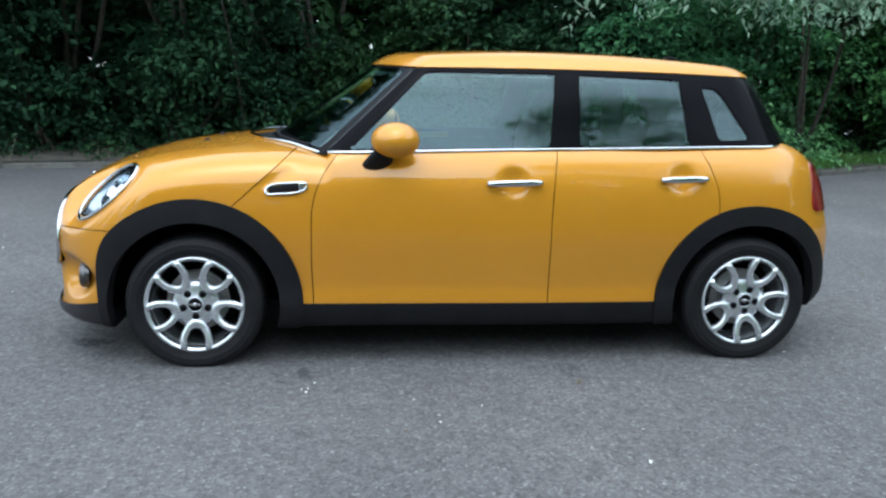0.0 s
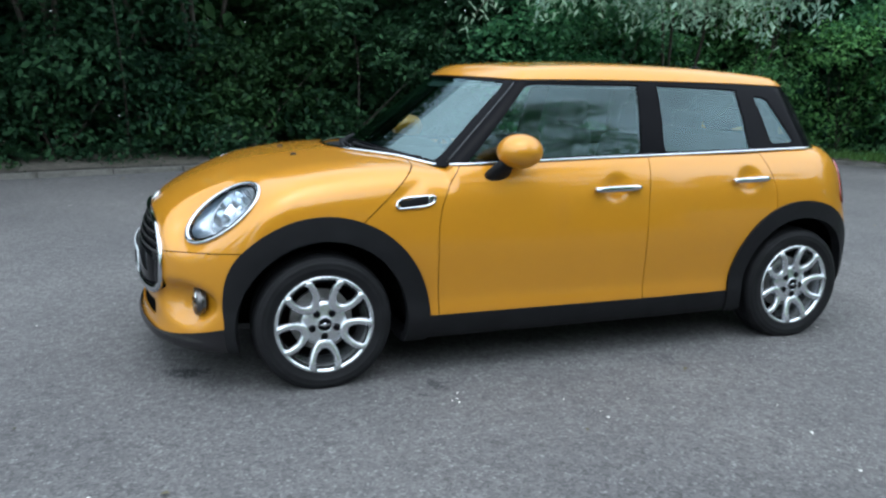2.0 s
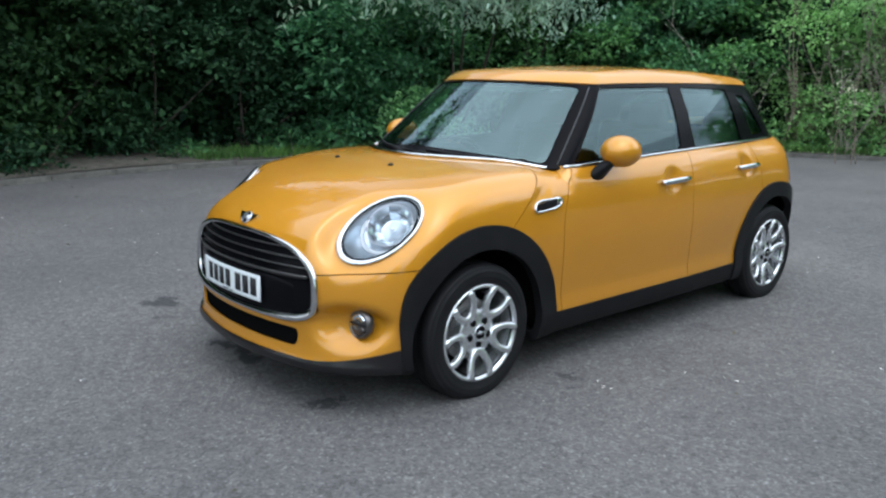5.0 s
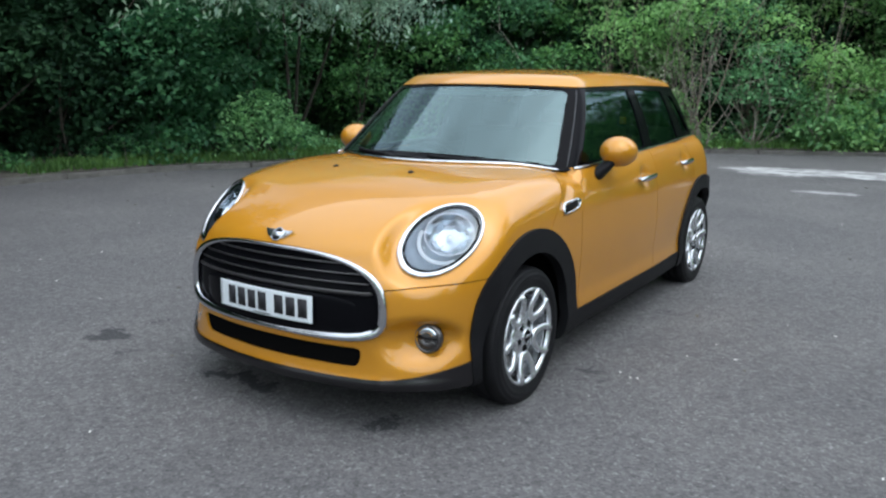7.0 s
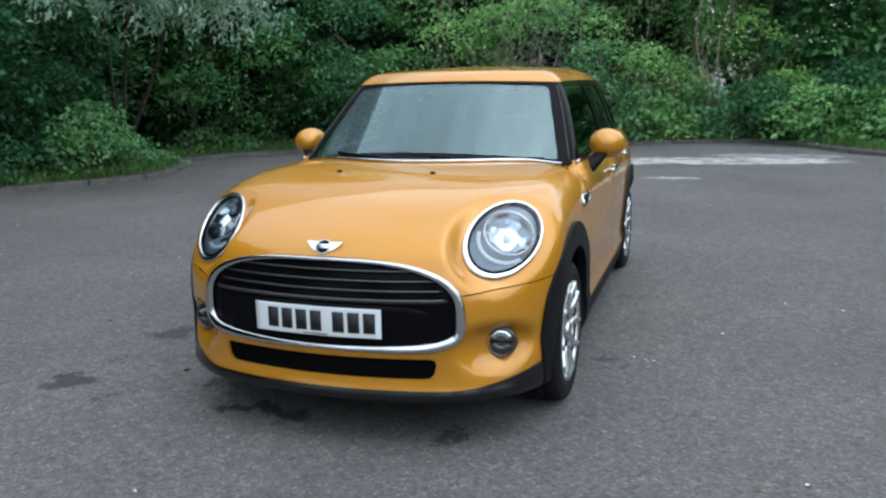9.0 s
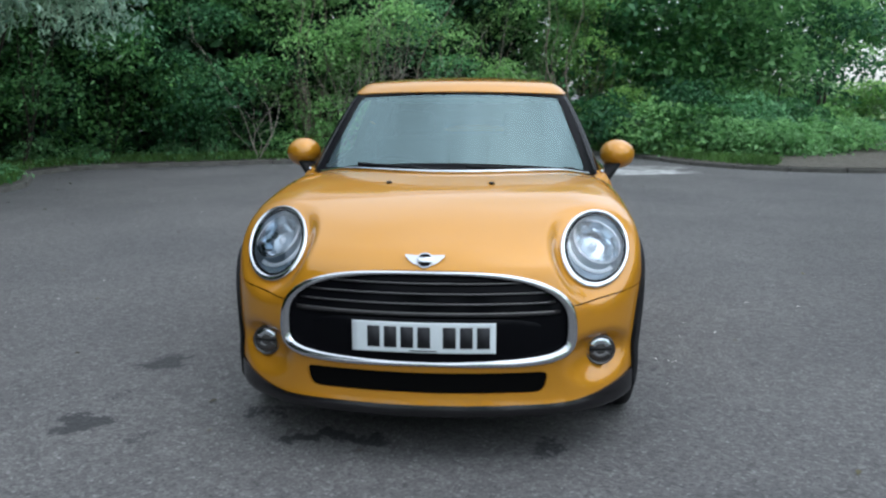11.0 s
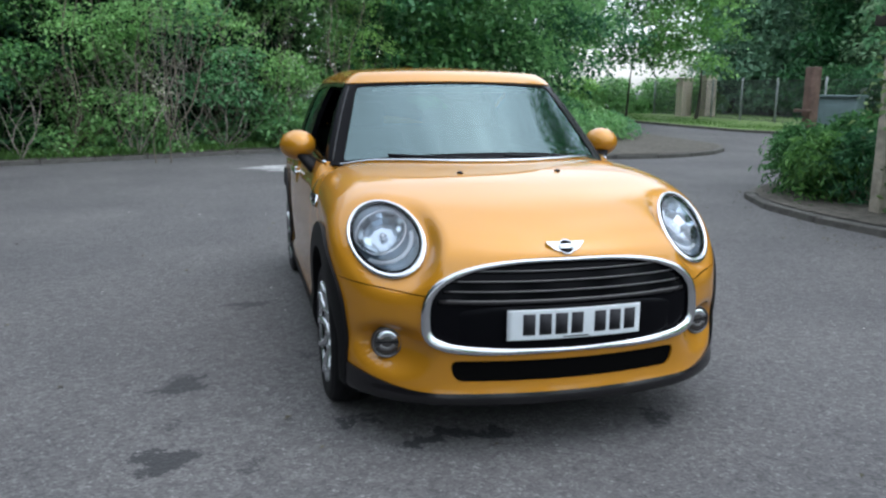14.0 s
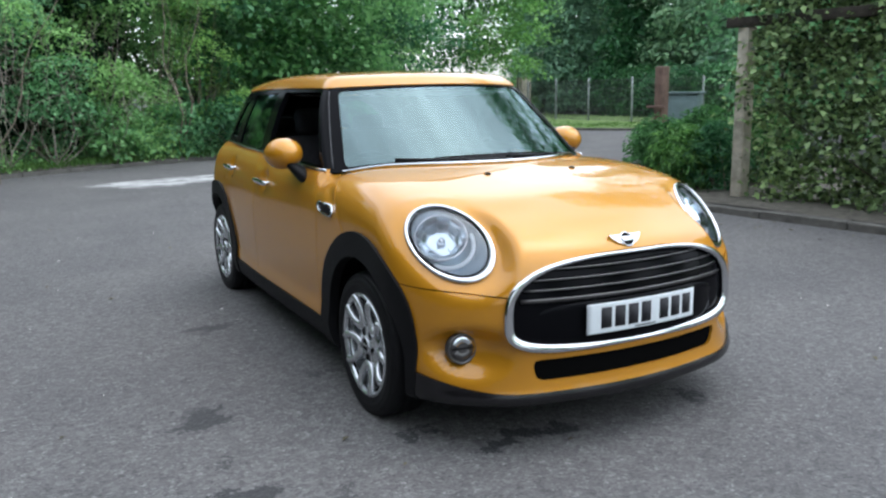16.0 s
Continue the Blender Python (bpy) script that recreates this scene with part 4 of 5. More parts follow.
# ---- ground ----
def asphalt_material():
    m, n, l, b = mat("worn_asphalt")
    nt = m.node_tree
    tc = n.new("ShaderNodeTexCoord")
    vor = n.new("ShaderNodeTexVoronoi")
    vor.inputs["Scale"].default_value = 95
    l.new(tc.outputs["Object"], vor.inputs["Vector"])
    chips = ramp(nt, vor.outputs["Color"], [(0.0, (0.062, 0.060, 0.061)), (0.45, (0.095, 0.092, 0.091)), (0.8, (0.122, 0.119, 0.117)), (0.97, (0.195, 0.192, 0.19))])
    vor2 = n.new("ShaderNodeTexVoronoi")
    vor2.inputs["Scale"].default_value = 38
    l.new(tc.outputs["Object"], vor2.inputs["Vector"])
    mid = ramp(nt, vor2.outputs["Color"], [(0.0, (0.74, 0.74, 0.74)), (1.0, (1.25, 1.25, 1.25))])
    big = add_noise(nt, 0.55, 5.0, 0.6)
    patch = ramp(nt, big.outputs["Fac"], [(0.30, (0.80, 0.80, 0.82)), (0.70, (1.18, 1.17, 1.16))])
    mul = n.new("ShaderNodeMix")
    mul.data_type, mul.blend_type = "RGBA", "MULTIPLY"
    mul.inputs["Factor"].default_value = 1.0
    l.new(chips.outputs[0], mul.inputs["A"])
    l.new(mid.outputs[0], mul.inputs["B"])
    mul2 = n.new("ShaderNodeMix")
    mul2.data_type, mul2.blend_type = "RGBA", "MULTIPLY"
    mul2.inputs["Factor"].default_value = 1.0
    l.new(mul.outputs["Result"], mul2.inputs["A"])
    l.new(patch.outputs[0], mul2.inputs["B"])
    last = mul2.outputs["Result"]
    sep = n.new("ShaderNodeSeparateXYZ")
    wob = add_noise(nt, 6.0, 6.0, 0.75)
    wide = n.new("ShaderNodeVectorMath")
    wide.operation = "MULTIPLY_ADD"
    wide.inputs[1].default_value, wide.inputs[2].default_value = (0.70, 0.70, 0), (-0.35, -0.35, 0)
    l.new(wob.outputs["Color"], wide.inputs[0])
    move = n.new("ShaderNodeVectorMath")
    l.new(tc.outputs["Object"], move.inputs[0])
    l.new(wide.outputs[0], move.inputs[1])

    broken = ramp(nt, add_noise(nt, 2.6, 6.0, 0.7).outputs["Fac"], [(0.40, (0.15, 0.15, 0.15)), (0.58, (1, 1, 1))])

    def spot(cx, cy, rx, ry, turn, tone, prev, power, worn=False):
        mp = n.new("ShaderNodeMapping")
        mp.vector_type = "TEXTURE"
        mp.inputs["Location"].default_value = (cx, cy, 0)
        mp.inputs["Rotation"].default_value = (0, 0, radians(turn))
        mp.inputs["Scale"].default_value = (rx, ry, 1)
        l.new(move.outputs[0], mp.inputs["Vector"])
        ln = n.new("ShaderNodeVectorMath")
        ln.operation = "LENGTH"
        l.new(mp.outputs[0], ln.inputs[0])
        r = ramp(nt, ln.outputs["Value"], [(0.86, (power, power, power)), (1.0, (0, 0, 0))])
        mx = n.new("ShaderNodeMix")
        mx.data_type = "RGBA"
        fac = r.outputs[0]
        if worn:
            both = n.new("ShaderNodeMath")
            both.operation = "MULTIPLY"
            l.new(fac, both.inputs[0])
            l.new(broken.outputs[0], both.inputs[1])
            fac = both.outputs[0]
        l.new(fac, mx.inputs["Factor"])
        l.new(prev, mx.inputs["A"])
        mx.inputs["B"].default_value = (*tone, 1)
        return mx.outputs["Result"]

    oil = (0.023, 0.024, 0.026)
    for cx, cy, rx, ry, turn, k in ((-1.79, 1.48, 0.10, 0.13, 20, 0.8), (-1.05, 1.45, 0.085, 0.13, 15, 0.75), (-1.46, 1.43, 0.05, 0.06, 0, 0.6), (-1.90, 1.2, 0.05, 0.06, 0, 0.6), (-1.63, 0.76, 0.05, 0.12, 10, 0.85), (-1.83, 0.45, 0.06, 0.20, 8, 0.9), (-1.86, 0.30, 0.05, 0.07, 0, 0.9), (-1.82, -0.43, 0.035, 0.06, 0, 0.85), (-0.92, 1.46, 0.04, 0.08, 0, 0.5), (-0.72, 0.84, 0.03, 0.12, 0, 0.6), (0.3, 1.15, 0.09, 0.18, 10, 0.6), (-0.85, -0.95, 0.03, 0.10, 0, 0.7), (0.4, -0.93, 0.02, 0.08, 0, 0.6)):
        last = spot(cx, cy, rx, ry, turn, oil, last, k)
    pale = (0.55, 0.55, 0.54)
    for cx, cy, rx, ry, turn, k in ((9.2, -1.2, 0.6, 2.4, 6, 0.80), (8.5, 0.2, 0.25, 0.5, 0, 0.5), (6.75, -0.85, 0.16, 0.45, 5, 0.45), (10.2, -2.3, 0.4, 1.2, 0, 0.4)):
        last = spot(cx, cy, rx, ry, turn, pale, last, k, True)
    l.new(last, b.inputs["Base Color"])
    b.inputs["Roughness"].default_value = 0.82
    b.inputs["Specular IOR Level"].default_value = 0.35
    bp = n.new("ShaderNodeBump")
    bp.inputs["Strength"].default_value, bp.inputs["Distance"].default_value = 0.55, 0.006
    l.new(vor.outputs["Distance"], bp.inputs["Height"])
    l.new(bp.outputs[0], b.inputs["Normal"])
    return m


M_asphalt = asphalt_material()
ground = part("ground", mesh_of([(-400, -400, 0), (400, -400, 0), (400, 400, 0), (-400, 400, 0)], [(0, 1, 2, 3)]), M_asphalt)
tagged(ground, "worn grey asphalt with oil stains and pale patches", "ground", kind="structure")


def earth_material(name, dark, light, scale):
    m, n, l, b = mat(name)
    t = add_noise(m.node_tree, scale, 6, 0.7)
    r = ramp(m.node_tree, t.outputs["Fac"], [(0.3, dark), (0.7, light)])
    l.new(r.outputs[0], b.inputs["Base Color"])
    b.inputs["Roughness"].default_value = 0.95
    bump(m.node_tree, t.outputs["Fac"], b, 0.8, 0.03)
    return m


M_soil = earth_material("leaf_litter_soil", (0.032, 0.028, 0.022), (0.15, 0.135, 0.11), 9)
M_turf = earth_material("rough_turf", (0.07, 0.13, 0.035), (0.20, 0.28, 0.09), 6)
M_kerb = simple("kerb_concrete", (0.10, 0.095, 0.085), 0.92, 0, 0.35, 9, bumpy=0.5, bscale=120)
M_conc = simple("weathered_concrete_post", (0.44, 0.40, 0.32), 0.9, 0, 0.35, 6, bumpy=0.5, bscale=60)
M_wood = simple("weathered_brown_timber", (0.15, 0.095, 0.072), 0.85, 0, 0.4, 8, bumpy=0.4, bscale=80)
M_bark = simple("grey_brown_bark", (0.045, 0.038, 0.030), 0.95, 0, 0.45, 14, bumpy=0.8, bscale=60)
M_twig = simple("dry_twig", (0.19, 0.158, 0.12), 0.9, 0, 0.4, 14)
M_pale_twig = simple("bleached_twig", (0.25, 0.225, 0.185), 0.9, 0, 0.4, 14)
M_cab = simple("grey_green_metal", (0.15, 0.21, 0.21), 0.5, 0.2, 0.2, 5)
M_fence = simple("galvanised_wire", (0.10, 0.11, 0.11), 0.5, 0.6)
M_galv = simple("weathered_galvanised_steel", (0.30, 0.32, 0.32), 0.6, 0.3, 0.2, 9)
M_brick = simple("buff_brick", (0.62, 0.53, 0.45), 0.9, 0, 0.3, 12, bumpy=0.4, bscale=60)

KERB = [(-18, 2.2), (-14, 3.4), (-9, 5.2), (-5.1, 6.45), (-2, 7.35), (1, 8.0), (3.2, 7.75), (4.6, 6.95), (5.6, 6.75), (6.6, 7.0), (7.8, 7.75), (8.8, 7.4), (9.6, 6.1), (10.4, 4.2), (11.2, 2.4), (12.2, 0.5), (13.0, -1.6), (12.9, -2.5), (11.8, -3.1), (10.4, -3.9), (9.6, -5.2), (9.5, -6.6), (10.0, -8.2), (11.2, -9.4), (12.6, -9.9), (17, -10.3), (26, -11.2), (44, -13)]
ISLE = [(5.3, -11), (5.1, -7.4), (4.75, -5.9), (4.1, -5.1), (3.2, -4.7), (2.4, -4.58), (1.2, -4.66), (0, -4.80), (-2.5, -5.2), (-6, -6.0), (-12, -7.6)]
VERGE = [(44, -15.8), (34, -15.0), (26, -14.5), (19, -14.5), (16.6, -15.2), (15.2, -16.8), (14.4, -19), (13.6, -24)]


def resample(line, step):
    """Points at even steps along a rounded line."""
    p = np.array(line, float)
    t = np.arange(len(p))
    tt = np.linspace(0, len(p) - 1, 60 * len(p))
    q = np.stack([curve(t, p[:, 0], tt), curve(t, p[:, 1], tt)], 1)
    s = np.r_[0, np.cumsum(np.hypot(*np.diff(q, axis=0).T))]
    n = max(2, int(s[-1] / step) + 1)
    u = np.linspace(0, s[-1], n)
    return np.stack([np.interp(u, s, q[:, 0]), np.interp(u, s, q[:, 1])], 1)


def bed(name, line, reach, material, label, category):
    """A planted strip on the left of a line, at kerb height."""
    q = resample(line, 0.45)
    t = np.gradient(q, axis=0)
    t /= np.linalg.norm(t, axis=1)[:, None]
    nrm = np.stack([-t[:, 1], t[:, 0]], 1)
    offs = [0.05, 0.5, 1.0, 1.8, 3.0, 4.5, reach]
    verts, faces = [], []
    for i, (p, d) in enumerate(zip(q, nrm)):
        for j, o in enumerate(offs):
            x, y = p + d * o
            h = 0.085 + 0.05 * min(o, 3) / 3 + (0.05 * noise.noise((x * 0.9, y * 0.9, 3.0)) if o > 0.3 else 0.0)
            verts.append((x, y, max(h, 0.05)))
    k = len(offs)
    for i in range(len(q) - 1):
        for j in range(k - 1):
            faces.append((i * k + j, (i + 1) * k + j, (i + 1) * k + j + 1, i * k + j + 1))
    return tagged(part(name, mesh_of(verts, faces), material), label, category, kind="structure")


bed("verge_far", KERB, 6.0, M_soil, "bare leaf-littered soil bank under the trees", "bank")
bed("verge_near", ISLE, 4.5, M_soil, "bare soil bed behind a kerb", "flower bed")
bed("verge_road", VERGE, 9.0, M_turf, "rough mown grass verge beside the road", "verge")


# ---- leaves ----
def leaf_material(name, dark, light, trans=0.25, rough=0.5, shine=0.3):
    m, n, l, b = mat(name)
    nt = m.node_tree
    geo = n.new("ShaderNodeNewGeometry")
    r = ramp(nt, geo.outputs["Random Per Island"], [(0.0, dark), (0.55, tuple((a + c) / 2 for a, c in zip(dark, light))), (1.0, light)])
    big = add_noise(nt, 0.9, 3.0)
    tone = ramp(nt, big.outputs["Fac"], [(0.3, (0.7, 0.72, 0.7)), (0.7, (1.25, 1.22, 1.1))])
    mul = n.new("ShaderNodeMix")
    mul.data_type, mul.blend_type = "RGBA", "MULTIPLY"
    mul.inputs["Factor"].default_value = 1.0
    l.new(r.outputs[0], mul.inputs["A"])
    l.new(tone.outputs[0], mul.inputs["B"])
    own = n.new("ShaderNodeObjectInfo")
    kin = ramp(nt, own.outputs["Random"], [(0.0, (0.82, 0.88, 0.96)), (0.5, (1.0, 1.0, 1.0)), (1.0, (1.30, 1.16, 0.86))])
    mul2 = n.new("ShaderNodeMix")
    mul2.data_type, mul2.blend_type = "RGBA", "MULTIPLY"
    mul2.inputs["Factor"].default_value = 1.0
    l.new(mul.outputs["Result"], mul2.inputs["A"])
    l.new(kin.outputs[0], mul2.inputs["B"])
    mul = mul2
    l.new(mul.outputs["Result"], b.inputs["Base Color"])
    b.inputs["Roughness"].default_value = rough
    b.inputs["Specular IOR Level"].default_value = shine
    tr = n.new("ShaderNodeBsdfTranslucent")
    l.new(mul.outputs["Result"], tr.inputs["Color"])
    mix = n.new("ShaderNodeMixShader")
    mix.inputs[0].default_value = trans
    l.new(b.outputs[0], mix.inputs[1])
    l.new(tr.outputs[0], mix.inputs[2])
    l.new(mix.outputs[0], n["Material Output"].inputs[0])
    return m


# evergreen leaf with the wood's shade put into its colour, nearly black
L_shade = leaf_material("shaded_evergreen_leaf", (0.0085, 0.029, 0.016), (0.035, 0.088, 0.040), 0.2, 0.6, 0.12)
L_mid = leaf_material("green_leaf", (0.100, 0.255, 0.115), (0.29, 0.57, 0.26), 0.48)
L_deep = leaf_material("deep_green_leaf", (0.026, 0.102, 0.046), (0.115, 0.29, 0.115), 0.4)
L_light = leaf_material("fresh_green_leaf", (0.155, 0.33, 0.115), (0.36, 0.64, 0.25), 0.5)
L_grey = leaf_material("silvery_willow_leaf", (0.19, 0.31, 0.225), (0.44, 0.60, 0.46), 0.4)
# ivy tones also imitate dark gaps and bright highlights, leaf by leaf at random
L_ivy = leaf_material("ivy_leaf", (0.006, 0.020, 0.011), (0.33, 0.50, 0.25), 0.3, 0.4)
L_hazy = leaf_material("grey_green_leaf", (0.100, 0.22, 0.14), (0.36, 0.56, 0.37), 0.4)
L_spiky = leaf_material("narrow_dark_leaf", (0.030, 0.11, 0.036), (0.17, 0.38, 0.13), 0.4)
L_grass = leaf_material("grass_blade", (0.045, 0.11, 0.028), (0.13, 0.26, 0.075), 0.35)
L_dry = leaf_material("fallen_leaf", (0.05, 0.045, 0.03), (0.20, 0.17, 0.10), 0.1, 0.8)

rng = np.random.default_rng(7)


def unit(v):
    return v / (np.linalg.norm(v, axis=-1, keepdims=True) + 1e-9)


def tri_mesh(verts, tris, name="leaves"):
    me = bpy.data.meshes.new(name)
    me.vertices.add(len(verts))
    me.vertices.foreach_set("co", np.ascontiguousarray(verts, dtype=np.float32).ravel())
    me.loops.add(len(tris) * 3)
    me.loops.foreach_set("vertex_index", np.ascontiguousarray(tris, dtype=np.int32).ravel())
    me.polygons.add(len(tris))
    me.polygons.foreach_set("loop_start", np.arange(0, len(tris) * 3, 3, dtype=np.int32))
    me.update(calc_edges=True)
    return me


def leaf_mesh(pts, out, size, aspect=0.55, droop=0.35, flat=0.5):
    """Folded two-sided leaves at pts; out: the way that each looks."""
    n = len(pts)
    size = size * rng.uniform(0.6, 1.35, (n, 1))
    nrm = unit(out * flat * 0.8 + rng.normal(0, 0.42, (n, 3)) + np.array([0, 0, 0.75]))
    ax = unit(np.cross(nrm, rng.normal(0, 1, (n, 3))) + np.array([0, 0, -droop]))
    ax = unit(ax - nrm * (ax * nrm).sum(1, keepdims=True) * 0.6)
    side = unit(np.cross(nrm, ax))
    w = size * aspect * 0.5
    base, tip = pts - ax * size * 0.5, pts + ax * size * 0.5 - nrm * size * 0.12
    mid = pts - ax * size * 0.06
    left, right = mid + side * w + nrm * size * 0.10, mid - side * w + nrm * size * 0.10
    v = np.stack([base, left, tip, right], 1).reshape(-1, 3)
    k = np.arange(n)[:, None] * 4
    t = np.concatenate([k + np.array([0, 1, 2]), k + np.array([0, 2, 3])], 1).reshape(-1, 3)
    return v, t


def clumps(blobs, per_m2, sigma, each):
    """Leaf places and outward ways over lumpy ellipsoids (centre, radii)."""
    pts, outs = [], []
    for c, r in blobs:
        c, r = np.array(c, float), np.array(r, float)
        area = 4 * math.pi * ((r[0] * r[1]) ** 1.6 / 3 + (r[0] * r[2]) ** 1.6 / 3 + (r[1] * r[2]) ** 1.6 / 3) ** (1 / 1.6)
        n = max(4, int(area * per_m2 * 0.62))
        d = unit(rng.normal(0, 1, (n, 3)) + np.array([0, 0, 0.25]))
        rad = rng.uniform(0.55, 1.10, (n, 1))
        # each cluster is a flat spray that droops outwards
        m = int(each * 1.7)
        cc = np.repeat(c + d * r * rad, m, 0)
        dd = np.repeat(d, m, 0)
        off = rng.normal(0, 1, cc.shape) * np.array([sigma * 1.15, sigma * 1.15, sigma * 0.22])
        off[:, 2] -= 0.45 * (off[:, 0] * dd[:, 0] + off[:, 1] * dd[:, 1]) + 0.25 * np.hypot(off[:, 0], off[:, 1])
        pts.append(cc + off)
        outs.append(dd)
    pts, outs = np.concatenate(pts), np.concatenate(outs)
    ok = pts[:, 2] > 0.06
    return pts[ok], outs[ok]


def tubes(paths, sides=5):
    """Tapered stems; each path is a list of (point, radius)."""
    verts, tris = [], []
    for path in paths:
        p = np.array([q for q, _ in path], float)
        r = [w for _, w in path]
        t = unit(np.gradient(p, axis=0))
        u = unit(np.cross(t, np.array([0.3, 0.9, 0.1])))
        w = np.cross(t, u)
        b = len(verts)
        for i in range(len(p)):
            for k in range(sides):
                a = 2 * math.pi * k / sides
                verts.append(p[i] + (u[i] * math.cos(a) + w[i] * math.sin(a)) * r[i])
        for i in range(len(p) - 1):
            for k in range(sides):
                a0, a1 = b + i * sides + k, b + i * sides + (k + 1) % sides
                tris += [(a0, a1, a1 + sides), (a0, a1 + sides, a0 + sides)]
    return np.array(verts), np.array(tris)


def stems(base, blobs, r0, count):
    """Bent stems from a foot up into the blobs."""
    paths = []
    for i in range(count):
        c, r = blobs[i % len(blobs)]
        end = np.array(c) + unit(rng.normal(0, 1, 3)) * np.array(r) * (0.85 if count > 2 else 0.12)
        start = np.array(base) + rng.normal(0, 1, 3) * np.array([0.10, 0.10, 0]) * (1 if count > 2 else 0)
        mid = (start + end) / 2 + rng.normal(0, 0.15, 3) * np.linalg.norm(end - start) * 0.4
        rows = []
        for k in range(7):
            s = k / 6
            q = start * (1 - s) ** 2 + 2 * mid * s * (1 - s) + end * s**2
            rows.append((q, r0 * (1 - 0.85 * s)))
        paths.append(rows)
    return paths


def plant(name, label, category, base, blobs, leaf, size, per_m2, sigma=0.12, each=7, stem=0.03, count=6, bark=None, group="", aspect=0.55, droop=0.35):
    """A shrub or tree: stems and a leafy crown."""
    base = np.array((base[0], base[1], 0.03))
    v, t = tubes(stems(base, blobs, stem, count))
    ob = empty(name)
    ob.location = base
    tagged(ob, label, category, group)
    part("trunk" if category == "tree" else "stem", tri_mesh(v - base, t), bark or M_bark, ob)
    p, o = clumps(blobs, per_m2, sigma, each)
    v, t = leaf_mesh(p, o, size, aspect, droop)
    part("crown", tri_mesh(v - base, t), leaf, ob)
    return ob


def along(line, n, lo, hi, off0, off1, lo_t=0.0, hi_t=1.0):
    """Random places on the left of a line."""
    q = resample(line, 0.3)
    t = unit(np.gradient(q, axis=0))
    nrm = np.stack([-t[:, 1], t[:, 0]], 1)
    s = rng.uniform(lo_t, hi_t, n) * (len(q) - 1)
    o = rng.uniform(off0, off1, n)
    k = np.arange(len(q))
    x, y, u, w = (np.interp(s, k, c) for c in (q[:, 0], q[:, 1], nrm[:, 0], nrm[:, 1]))
    return np.c_[x + u * o, y + w * o, rng.uniform(lo, hi, n)]


# ---- the wood behind the car ----
WALL = [(-9.5, 5.9), (-8, 6.4), (-5, 7.4), (-2, 8.4), (1, 9.1), (3.5, 8.7), (5.5, 8.0), (7.3, 8.7)]
EAST = [(8.6, 8.4), (9.8, 6.9), (10.9, 5.0), (11.8, 3.2), (12.8, 1.3), (13.6, -0.6), (14.2, -2.0)]
for i, (x, y, _) in enumerate(np.c_[resample(WALL, 1.55), np.zeros(len(resample(WALL, 1.55)))]):
    bl = []
    for k in range(7):
        bl.append(((x + rng.uniform(-0.9, 0.9), y + rng.uniform(-0.25, 1.0), 0.35 + 0.52 * k + rng.uniform(-0.2, 0.2)), (rng.uniform(0.6, 1.0), rng.uniform(0.5, 0.85), rng.uniform(0.35, 0.6))))
    # up to x = 3 the leaf colour holds the wood's shade too
    plant("hedge_tree", "dark green overgrown evergreen at the edge of the wood", "tree", (x, y + 0.6), bl, L_deep if x > 3.0 else L_shade, 0.11, 24, 0.14, 7, 0.03, 5, group="dark evergreens")
for i, (x, y) in enumerate(resample(EAST, 1.3)):
    bl = []
    for k in range(7):
        bl.append(((x + rng.uniform(-0.5, 1.1), y + rng.uniform(-0.8, 0.8), 0.4 + 0.50 * k + rng.uniform(-0.2, 0.2)), (rng.uniform(0.5, 0.85), rng.uniform(0.5, 0.9), rng.uniform(0.3, 0.55))))
    plant("thicket_bush", "tangled green thicket bush with bare twigs", "bush", (x + 0.4, y), bl, L_deep if i < 4 else (L_light, L_light, L_mid, L_light)[i % 4], 0.088, 32, 0.15, 6, 0.012, 8 if i < 4 else 44, M_bark if i < 4 else M_twig, group="thicket bushes")
# undergrowth and taller trees behind, which close the wood
for i, (x, y) in enumerate(resample([(-10, 7.7), (-7, 8.8), (-2, 10.2), (2, 10.8), (6, 10.2), (9.5, 9.6), (11.8, 7), (13.4, 4), (15, 0.8)], 2.1)):
    bl = [((x + rng.uniform(-0.9, 0.9), y + rng.uniform(-0.5, 0.9), 0.4 + 0.62 * k), (1.3, 0.9, 0.65)) for k in range(7)]
    plant("understorey_tree", "dense undergrowth inside the wood, its shade put into the leaf colour", "tree", (x, y), bl, L_shade, 0.24, 13, 0.2, 8, 0.05, 5, group="dense undergrowth")
BACK = [(-9.5, 11.5), (-7, 12.5), (-2, 13.7), (3, 14), (8, 13.3), (12.5, 10.5), (15, 6), (16.8, 2), (18.3, -2.2)]
for i, (x, y) in enumerate(resample(BACK, 2.5)):
    low = 0.6 if y > 3 else 1.5
    bl = []
    for k in range(10):
        bl.append(((x + rng.uniform(-1.6, 1.6), y + rng.uniform(-1.6, 1.6), low + 0.8 * k + rng.uniform(-0.3, 0.3)), (rng.uniform(1.3, 1.9), rng.uniform(1.3, 1.9), rng.uniform(0.7, 1.2))))
    plant("woodland_tree", "tall leafy tree deep in the wood", "tree", (x, y), bl, L_shade if x < 6 else (L_mid, L_deep)[i % 2], 0.27, 6, 0.28, 8, 0.11, 7, group="woodland trees")

